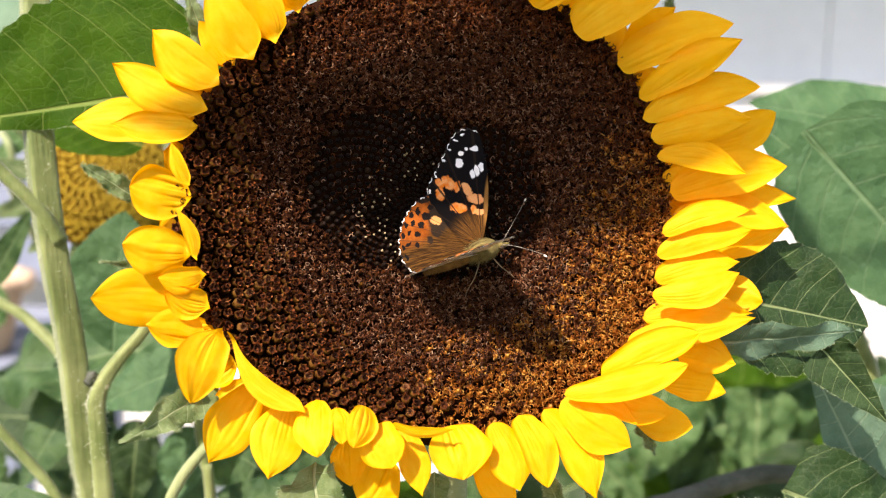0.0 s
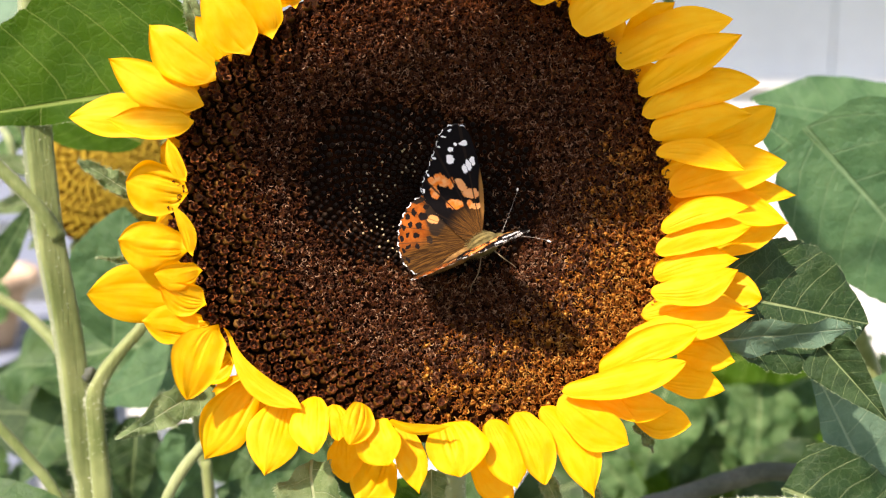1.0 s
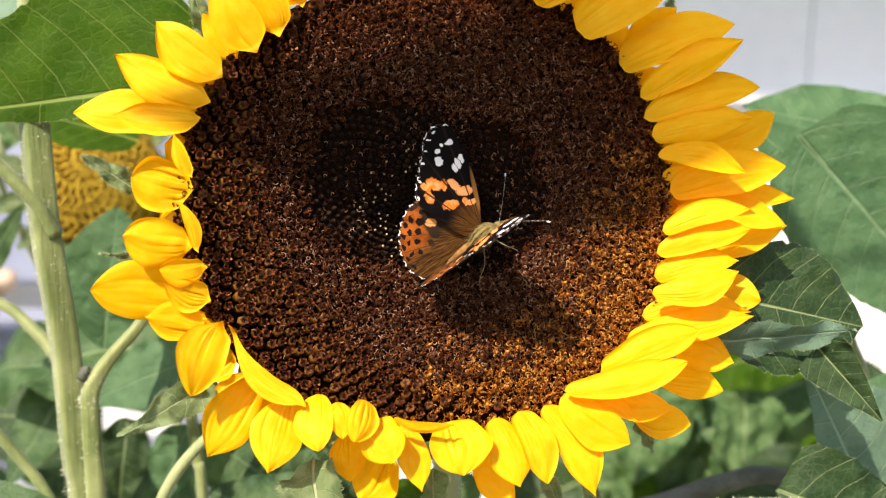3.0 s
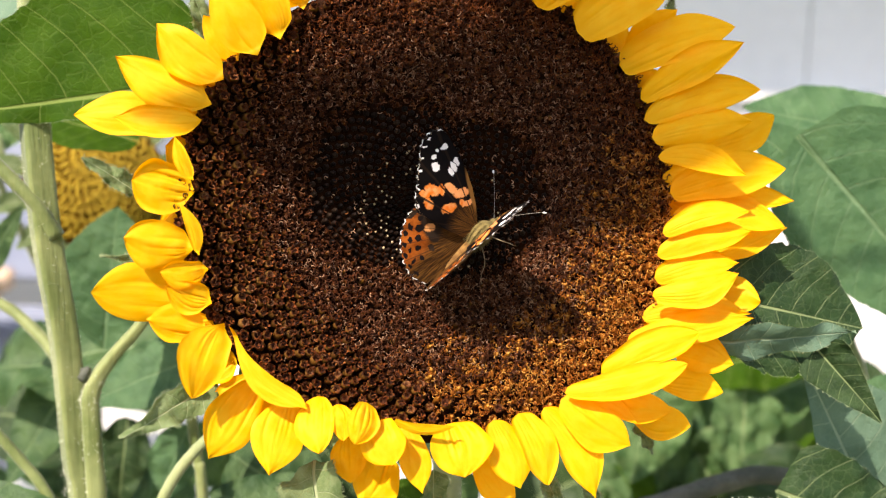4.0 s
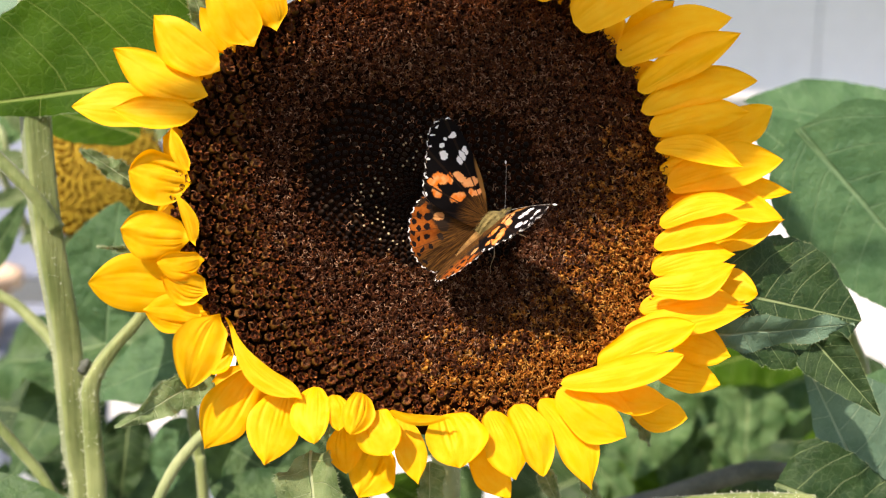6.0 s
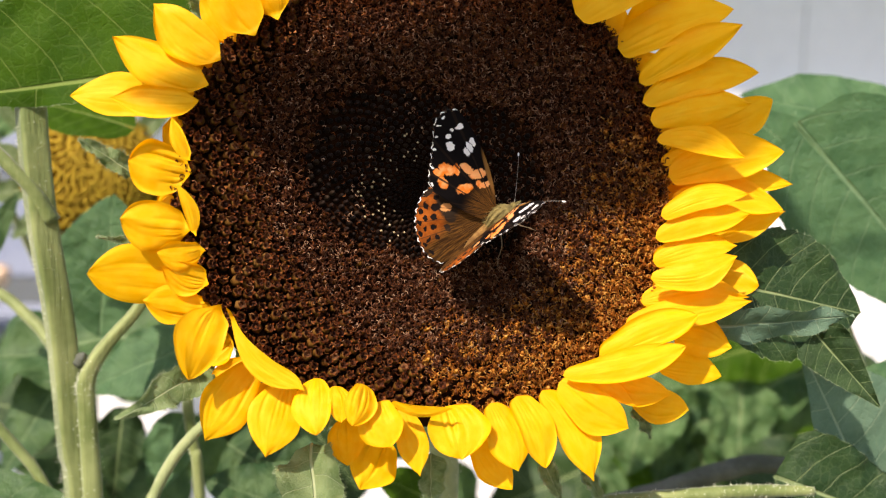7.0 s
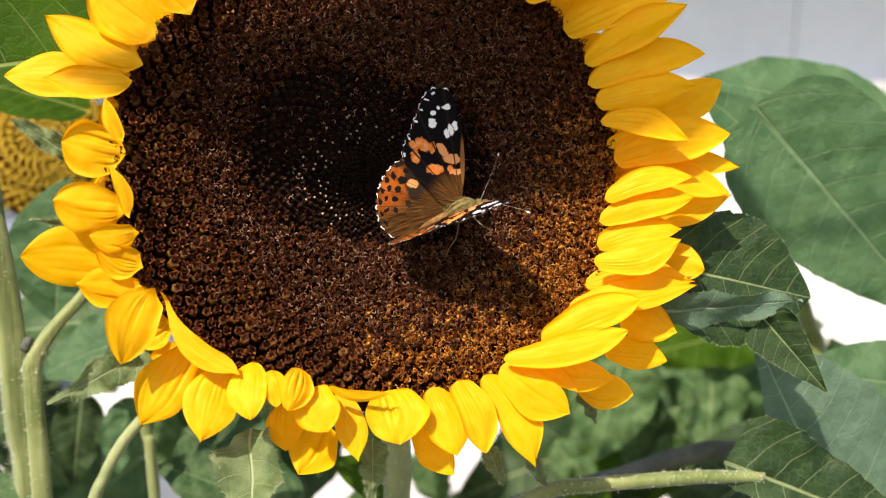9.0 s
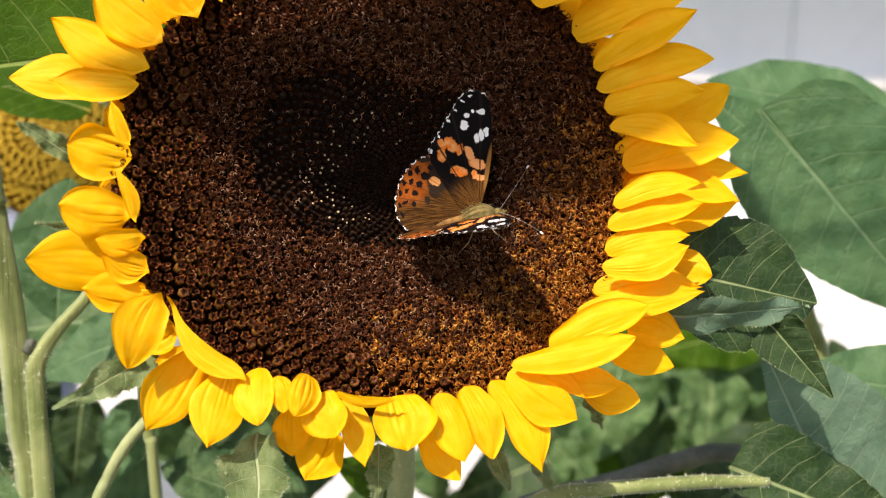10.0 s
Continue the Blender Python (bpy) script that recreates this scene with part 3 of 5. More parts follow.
def petal_mesh(length, width, bow, widest, blunt, arch, seed, tongue=False):
    """A ray petal in metres: pleated along its length, with a notched point. Base at the origin, x along it."""
    rng = random.Random(seed)
    nu, nv = 36, 18
    ph, ph2 = rng.uniform(0, 6), rng.uniform(0, 6)
    cup, twist = rng.uniform(-0.04, 0.12), rng.uniform(-0.22, 0.22)
    ribs, rib_ph = rng.uniform(14, 21), rng.uniform(0, 6)
    crumple = 1.0 + 2.2 * max(0.0, min(1.0, (width / length - 0.6) / 0.3))      # short broad petals are more folded
    pleats = [(rng.uniform(-0.75, 0.75), rng.uniform(0.006, 0.026) * crumple, rng.uniform(0.03, 0.07), rng.uniform(0.45, 0.95)) for _ in range(6)]
    creases = [(rng.uniform(-0.35, 0.35), rng.uniform(-0.10, 0.16)), (rng.uniform(-0.7, 0.7), rng.uniform(-0.08, 0.10))]
    turned = (rng.uniform(-0.08, 0.30), rng.uniform(-0.08, 0.30))
    foot = rng.uniform(0.36, 0.58)
    tip_bend, off = rng.uniform(-0.10, 0.14), Vector((rng.uniform(0, 99), rng.uniform(0, 99), 0))
    notch = rng.uniform(-0.04, 0.015)
    verts, uvs, faces = [], [], []
    for i in range(nu + 1):
        s = i / nu
        if s < widest:
            f = foot + (1 - foot) * math.sin(math.pi / 2 * s / widest)
            if tongue:
                k = min(1.0, s / (0.20 if widest < 0.7 else 0.62))
                f *= 0.26 + 0.74 * k * k * (3 - 2 * k)
            if s < 0.09:
                f *= math.sqrt(max(0.0, 1 - (1 - s / 0.09) ** 2))
        else:
            k = (s - widest) / (1 - widest)
            f = max(0.0, 1 - k ** 2.0) ** blunt
        for j in range(-nv, nv + 1):
            v = j / nv
            edge = 1 + 0.03 * math.sin(s * 11 + ph + 2 * v) * abs(v) ** 3
            y = v * 0.5 * width * f * edge + bow * length * math.sin(math.pi * s)
            x = s * length - notch * length * math.exp(-(v * f / 0.10) ** 2) * max(0.0, s - 0.8) / 0.2
            z = arch * length * 4 * s * (1 - s) * (1 - 0.35 * s) + tip_bend * length * max(0, s - 0.72) ** 2 * 5
            z -= cup * width * v * v * f * (0.8 - 0.7 * s)
            for at, deep, narrow, end in pleats:
                run = at * (1 - 0.35 * s) + 0.05 * math.sin(s * 4 + ph)
                z -= deep * width * math.exp(-((v - run) / narrow) ** 2) * f * min(1, s * 5) * max(0.0, 1 - (s / end) ** 2)
            for at, fold in creases:
                run = at * (1 - 0.3 * s) + 0.07 * math.sin(s * 3 + ph2)
                z -= fold * width * 0.5 * math.hypot(v - run, 0.05) * f * min(1, s * 4)
            z += turned[0 if v > 0 else 1] * width * max(0.0, abs(v) - 0.72) ** 2 * 6 * f
            z += 0.0016 * width * math.sin(v * ribs * (1 + 0.25 * s) + rib_ph) * f * min(1, s * 3)
            z += 0.03 * width * math.sin(s * 7 + ph2 + v * 1.5) * abs(v) * f
            z += 0.045 * width * noise.noise(Vector((s * 2.2, v * 1.2, 0)) + off) * min(1, s * 4)
            if tongue:
                z += 0.13 * length * max(0.0, 1 - s / 0.12) ** 2
            turn = twist * (s - 0.3)
            y, z = y * math.cos(turn) - z * math.sin(turn), y * math.sin(turn) + z * math.cos(turn)
            verts.append((x, y, z))
            uvs.append((s, v * 0.5 * f))
    w = 2 * nv + 1
    for i in range(nu):
        for j in range(w - 1):
            faces.append((i * w + j, (i + 1) * w + j, (i + 1) * w + j + 1, i * w + j + 1))
    return mesh_of("petal", verts, faces, [PETAL], uvs=uvs)


# foot (right, up, out) and point (right, up, out) in mm, width, sideways bow, where it is widest, bluntness, arch, roll
TOP_LEFT = [
    (-33.3, 52.6, 1.5, -36.4, 62.5, 11.5, 10.2, 0, 0.5, 0.82, 0.06, 0),
    (-38.7, 43.6, 3, -45.9, 59.8, 10, 11.3, 0, 0.45, 0.82, 0.072, -8),
    (-44.3, 38.6, 4.5, -55.2, 55.7, 9.5, 12.1, 0.02, 0.45, 0.82, 0.072, -8),
    (-49.8, 38.2, -1.5, -58.7, 49.4, 0.5, 7.4, 0, 0.5, 0.82, 0.06, 0),
    (-53.0, 32.0, 3, -69.7, 45.8, 5, 11.9, 0.06, 0.55, 1.13, 0.06, -6),
    (-55.5, 25.5, 3, -79.9, 37.4, 3, 11.4, 0.05, 0.55, 1.18, 0.06, -4),
]
LEFT_UPPER = [
    (-64.4, 21.3, -3, -92.1, 24.0, -4, 11.6, -0.05, 0.55, 1.23, 0.036, 0),
    (-57.8, 21.0, 4.5, -79.6, 21.9, 2.5, 8.4, 0.03, 0.55, 1.18, 0.06, 0),
    (-60.3, 5.3, 7.5, -64.5, 16.6, 7.5, 4.2, 0.06, 0.45, 1.18, 0.072, 25),
    (-60.4, 3.5, 1, -75.6, 6.2, 3, 14.0, 0.03, 0.64, 0.42, 0.10, -6),
    (-58.7, -13.2, 7.5, -62.9, -0.4, 9.5, 3.8, -0.08, 0.45, 1.08, 0.072, 20),
    (-60.6, -11.0, 1, -77.0, -8.6, 4, 12.8, 0.03, 0.62, 0.46, 0.10, -6),
    (-56.4, -16.2, 6, -67.3, -17.4, 9, 7.6, 0.1, 0.6, 0.62, 0.09, -14),
    (-55.4, -24.7, 4.5, -66.2, -20.5, 6.5, 9.3, 0.06, 0.45, 0.62, 0.072, -14),
]
LEFT_LOWER = [
    (-59.7, -23.5, -6, -85.8, -21.9, -1, 15.8, -0.02, 0.58, 0.67, 0.048, -16),
    (-56.8, -31.9, 1.5, -71.3, -28.9, 3.5, 10.5, -0.04, 0.55, 0.82, 0.06, -16),
    (-52.9, -30.1, 6, -59.6, -48.1, 10, 12.7, -0.1, 0.5, 0.67, 0.096, -22),
    (-50.2, -30.6, 5.5, -32.2, -50.6, 8.0, 6.2, -0.15, 0.74, 0.62, 0.05, 6),
    (-44.4, -45.3, -3, -55.9, -63.8, 2, 13.6, -0.04, 0.58, 1.08, 0.06, -12),
    (-36.0, -49.8, 0, -40.8, -67.2, 7, 13.4, -0.04, 0.55, 1.08, 0.072, -8),
    (-29.0, -48.6, 4.5, -28.7, -61.7, 12.5, 10.3, -0.05, 0.5, 0.67, 0.153, 8),
    (-24.1, -50.4, 7.5, -22.7, -59.2, 10.5, 5.9, 0.05, 0.45, 0.62, 0.17, -15),
]
BOTTOM_LEFT = [
    (-16.8, -50.0, 9, -20.2, -59.9, 12, 8.7, 0.05, 0.45, 0.62, 0.187, -20),
    (-20.9, -60.3, -6, -20.6, -71.5, 0, 9.4, -0.03, 0.5, 0.87, 0.048, 0),
    (-14.1, -54.9, 6, -10.3, -65.4, 10, 11.3, -0.05, 0.6, 0.57, 0.187, 0),
    (-10.4, -65.9, -7.5, -17.4, -77.9, -1.5, 13.8, 0, 0.5, 1.13, 0.048, 0),
    (-7.3, -56.4, 1.5, -2.5, -73.3, 4.5, 8.1, 0.04, 0.55, 1.08, 0.072, 10),
    (-10.0, -54.6, 9, 4.9, -56.0, 11, 3.4, -0.08, 0.45, 0.82, 0.096, 30),
    (5.5, -56.2, 3, 7.7, -69.1, 9, 15.7, 0.04, 0.55, 0.57, 0.187, 0),
    (14.1, -66.4, -7.5, 22.8, -79.2, -1.5, 9.3, -0.04, 0.5, 1.13, 0.048, 0),
]
BOTTOM = [
    (16.0, -55.6, 4.5, 22.2, -72.3, 8.5, 11.4, 0.05, 0.58, 1.08, 0.072, -6),
    (23.1, -54.1, 3, 29.8, -72.5, 7, 10.0, 0.07, 0.58, 1.13, 0.072, -8),
    (30.3, -52.9, 1.5, 42.7, -75.6, 5.5, 11.6, 0.1, 0.55, 1.23, 0.072, -8),
    (34.2, -50.6, 4.5, 51.6, -62.4, 7.5, 11.5, -0.06, 0.6, 0.87, 0.072, 0),
    (37.0, -48.8, 3, 54.3, -57.3, 5, 5.9, 0.1, 0.5, 1.13, 0.084, -15),
    (46.8, -49.0, 1.5, 64.3, -54.0, 4.5, 8.6, -0.08, 0.5, 0.82, 0.084, 0),
    (56.2, -54.1, -6, 71.5, -59.0, -1, 10.1, -0.08, 0.5, 0.62, 0.048, 0),
    (34.4, -48.6, 7.5, 66.2, -41.4, 11.5, 8.4, -0.04, 0.58, 0.82, 0.084, -12),
]
RIGHT_LOWER = [
    (44.7, -43.9, 6, 69.6, -33.3, 11, 9.1, 0.04, 0.62, 0.67, 0.084, -10),
    (69.4, -38.7, -4.5, 83.0, -42.2, 1.5, 11.1, 0.06, 0.5, 1.13, 0.048, 0),
    (65.8, -47.0, -7.5, 81.6, -50.1, -1.5, 9.3, 0.04, 0.5, 1.13, 0.048, 0),
    (52.7, -36.1, 3, 85.4, -30.0, 8, 8.6, 0.02, 0.55, 1.18, 0.072, -10),
    (58.1, -29.3, 0, 86.1, -28.5, 5, 8.8, 0.08, 0.5, 1.08, 0.06, -8),
    (76.7, -22.0, -6, 90.1, -25.5, 4, 9.9, 0.06, 0.6, 0.62, 0.048, 0),
    (58.5, -23.6, 7.5, 79.9, -17.9, 12.5, 8.5, -0.1, 0.55, 0.87, 0.084, -10),
    (60.2, -18.8, 4.5, 81.3, -14.8, 9.5, 8.4, 0.06, 0.55, 1.08, 0.072, -10),
]
RIGHT = [
    (60.5, -12.8, 6, 84.5, -6.5, 11, 8.9, 0.06, 0.58, 1.13, 0.084, -10),
    (77.5, -12.2, -6, 97.6, -5.3, 4, 9.6, 0.02, 0.5, 1.13, 0.048, 0),
    (61.6, -7.0, 7.5, 83.7, -1.6, 12.5, 6.8, 0.08, 0.55, 1.13, 0.096, -12),
    (67.6, -1.9, -1.5, 96.9, -5.1, 5.5, 9.6, 0.1, 0.6, 1.13, 0.06, 0),
    (69.7, 2.6, -6, 99.5, 2.3, 6, 7.8, 0.04, 0.6, 1.18, 0.048, 0),
    (66.1, 4.6, 1.5, 95.5, 10.4, 9.5, 12.2, 0.05, 0.58, 1.13, 0.06, 0),
    (60.2, 13.2, 9, 82.0, 7.8, 14, 7.5, 0.08, 0.5, 1.18, 0.096, 0),
    (64.7, 8.5, 0, 74.5, 11.2, 3, 4.9, 0, 0.5, 1.08, 0.06, 0),
]
RIGHT_UPPER = [
    (77.5, 18.0, -6, 99.2, 27.4, -2, 11.1, -0.06, 0.55, 1.18, 0.048, 0),
    (60.2, 19.1, 4.5, 85.3, 22.7, 11.5, 9.7, 0.05, 0.5, 0.87, 0.072, -8),
    (58.6, 24.2, 3, 89.3, 32.1, 10, 10.3, 0.06, 0.55, 1.18, 0.072, -8),
    (58.3, 30.1, 1.5, 80.8, 42.4, 17.5, 9.9, 0.03, 0.55, 1.18, 0.06, -8),
    (52.4, 39.3, 1.5, 80.3, 47.4, 14.5, 12.7, 0.06, 0.55, 1.13, 0.06, -8),
    (56.1, 45.0, -3, 67.6, 54.2, 5, 9.0, 0, 0.5, 1.08, 0.06, 0),
    (39.8, 47.4, 4.5, 63.7, 60.1, 13.5, 15.5, 0.04, 0.5, 0.82, 0.072, -6),
    (28.9, 53.8, 4.5, 38.6, 66.7, 11.5, 12.5, 0, 0.5, 0.82, 0.072, 0),
]


def petals(flower):
    rng = random.Random(11)
    rows = TOP_LEFT + LEFT_UPPER + LEFT_LOWER + BOTTOM_LEFT + BOTTOM + RIGHT_LOWER + RIGHT + RIGHT_UPPER
    rows = [(Vector(r[0:3]), Vector(r[3:6]), *r[6:]) for r in rows]

    def spoke(a, far, high, length, lift, width):
        t, l, h = radians(a), radians(lift), radians(a + rng.uniform(-9, 9))
        base = Vector((DISC_CX + far * math.cos(t), DISC_CY + far * math.sin(t), high))
        rows.append((base, base + Vector((math.cos(l) * math.cos(h), math.cos(l) * math.sin(h), math.sin(l))) * length, width, 0, 0.52, 0.75, 0.08, 0))

    a = 63
    while a < 119:
        spoke(a, 62, rng.choice((-3, 1)), rng.uniform(26, 32), rng.uniform(8, 20), rng.uniform(12, 15))
        a += rng.uniform(5, 8)
    # a lower row that closes the gaps
    for lo, hi in ((-70, 66), (124, 236)):
        a = lo
        while a < hi:
            spoke(a, 64 if a < 70 else 66, -6.5, 7 if 150 < a < 196 else rng.uniform(10, 14), rng.uniform(0, 8), rng.uniform(10, 13))
            a += rng.uniform(7, 10)
    for i, (base, tip, width, bow, widest, blunt, arch, roll) in enumerate(rows):
        x = tip - base
        arch, blunt = min(arch, 0.06 + 0.4 * arch), 0.40 + 0.53 * blunt
        a = math.degrees(math.atan2(base.y - DISC_CY, base.x - DISC_CX)) % 360
        tongue = 118 < a < 228 and base.z > -2
        m = frame_of(base * MM, x, (0, 0, 1)) @ Matrix.Rotation(radians(roll), 4, "X")
        part("petal", petal_mesh(x.length * MM, width * MM, bow, widest, blunt, arch, 100 + i, tongue), flower, HEAD_POSE @ m)


def bract(flower, base, tip, width, facing, roll=0.0, seed=0, droop=0.1, hairy=0):
    b, t = Vector(base), Vector(tip)
    length = (t - b).length
    fold, wave, bite = (0.5, 0.10, 0.16) if hairy else (0.25, 0.03, 0.04)
    me = leaf_mesh("bract", length, width, BRACT, fold, droop, wave, seed, heart=-0.02, teeth=11, peak=0.55, nu=24, nv=7, bite=bite)
    m = frame_of(b, t - b, facing) @ Matrix.Rotation(radians(roll), 4, "X")
    ob = part("bract", me, flower, m)
    if hairy:
        tagged(part("hair", fuzz(me, 24, 7, hairy, 0.0010, seed, 0.35), ob, m), kind="stuff")
    return ob


def edged(me, plant, m, label, count, length=0.0006):
    """A leaf with fine hairs on its edge."""
    ob = part("leaf", me, plant, m, label)
    tagged(part("hair", fuzz(me, 44, 20, count, length, count, 0.1), ob, m), kind="stuff")
    return ob


def sunflower():
    flower = thing("sunflower", (0.02, 0.10, 0), "large open sunflower with yellow petals and dark brown disc", "sunflower")
    disc = part("disc", disc_bed(), flower, HEAD_POSE, "dark brown domed seed disc with a sunken black middle")
    petals(flower)
    run = [head_point(2, -6, -26), head_point(4, -24, -40), (0.009, 0.048, 1.41), (0.010, 0.06, 1.30), (0.016, 0.085, 0.8), (0.02, 0.10, 0.0)]
    part("stem", tube("stem", run, [0.011, 0.0072, 0.0048, 0.005, 0.008, 0.012], STEM_PALE, 16, 8, 0.05, 3), flower, label="pale green ribbed stem")
    tagged(part("stem_hair", hairs("stem_hair", run[:4], [0.011, 0.0072, 0.0048, 0.005], 260, 0.0022, HAIR, 4), flower), kind="stuff")
    rng = random.Random(8)
    # the long green bracts that show between and behind the petals
    for i, (u, v, h, tu, tv, th, width) in enumerate(BRACTS):
        bract(flower, head_point(u, v, h), head_point(tu, tv, th), width * MM, NORMAL, rng.uniform(-15, 15), 40 + i, hairy=1100)
    for i in range(34):
        a = radians(i * 360 / 34 + rng.uniform(-6, 6))
        b = head_point(50 * math.cos(a), 48 * math.sin(a), -15)
        t = head_point(rng.uniform(66, 74) * math.cos(a), rng.uniform(64, 70) * math.sin(a), -11 - rng.uniform(0, 5))
        bract(flower, b, t, rng.uniform(0.013, 0.019), NORMAL, rng.uniform(-20, 20), 300 + i)
    # two leaves on this plant
    leaf = leaf_mesh("leaf", 0.051, 0.038, LEAF_DARK, 0.12, 0.05, 0.025, 21, heart=0.10, teeth=11, peak=0.95, bite=0.05)
    edged(leaf, flower, frame_of((0.078, 0.011, 1.476), (0.050, 0.001, -0.010), (-0.1, -1, 0.30)), "deep green leaf with pale veins and a folded tip", 700)
    tip = leaf_mesh("leaf", 0.026, 0.015, LEAF_DARK, 0.5, -0.08, 0.03, 24, heart=0.0, teeth=9, peak=0.34)
    edged(tip, flower, frame_of((0.1105, 0.0060, 1.4614), (0.0168, -0.0080, -0.0189), (-0.4, -1, 0.0)), "deep green drooping leaf tip", 420)
    flap = leaf_mesh("leaf", 0.044, 0.012, LEAF_UNDER, 0.10, 0.05, 0.03, 22, heart=0.0, teeth=9, peak=0.7)
    edged(flap, flower, frame_of((0.076, 0.004, 1.463), (0.041, -0.003, 0.003), (0, -1, -0.5)), "grey-green turned-over leaf edge", 500)
    stalk = [(0.0120, 0.0720, 1.3400), (0.0300, 0.0400, 1.3750), (0.0517, 0.0200, 1.4024), (0.0677, 0.0160, 1.4074), (0.0826, 0.0150, 1.4093), (0.0999, 0.0160, 1.4101), (0.1189, 0.0162, 1.4102)]
    rad = [0.0030, 0.0027, 0.0024, 0.0022, 0.0021, 0.0020, 0.0015]
    st = part("leaf_stalk", tube("leaf_stalk", stalk, rad, STEM, 12, 8, 0.04, 5), flower, label="pale hairy leaf stalk")
    tagged(part("stalk_hair", hairs("stalk_hair", stalk, rad, 420, 0.0011, HAIR, 6, 8), st), kind="stuff")
    curled = leaf_mesh("leaf", 0.058, 0.034, LEAF_DARK, 0.22, 0.05, 0.03, 23, heart=0.16, teeth=13, lop_low=0.4, bite=0.05, peak=0.33)
    edged(curled, flower, frame_of((0.1164, 0.0165, 1.4111), (0.0509, -0.0065, -0.0177), (-0.05, -0.9, 0.3)), "deep green leaf folded up along its midrib", 800)
    return disc


# foot (right, up, out), tip (right, up, out) and width, in mm
BRACTS = [
    (-55, -45, -9, -74, -57, 9, 10.0),
    (-30, -66, -8, -28, -99, 14, 15.0),
    (2, -70, -9, 2, -87, -6, 6.8),
    (33, -73, -9, 37, -83, -6, 4.3),
    (44, -75, -9, 49, -84, -6, 4.0),
    (59, -58, -9, 63, -67, -6, 3.7),
    (-76, 4, -8, -89, 13, -3, 5.3),
    (-67, -14, -6, -84, -13, -1, 2.3),
    (-57, 43, -8, -63, 60, -4, 5.6),
    (68, 51, -8, 71, 62, -4, 2.8),
]

DISC = sunflower()


# ---- the plants round it ----
def leafy(plant, base, tip, width, facing, mat, seed, fold=0.15, droop=0.12, heart=0.12, label="", ripple=0.014, bow=0.0, roll=0.0, peak=0.62, lop=1.0, lop_low=1.0, bite=0.03):
    b, t = Vector(base), Vector(tip)
    me = leaf_mesh("leaf", (t - b).length, width, mat, fold, droop, ripple, seed, heart=heart, bow=bow, peak=peak, lop=lop, lop_low=lop_low, bite=bite)
    return part("leaf", me, plant, frame_of(b, t - b, facing) @ Matrix.Rotation(radians(roll), 4, "X"), label)


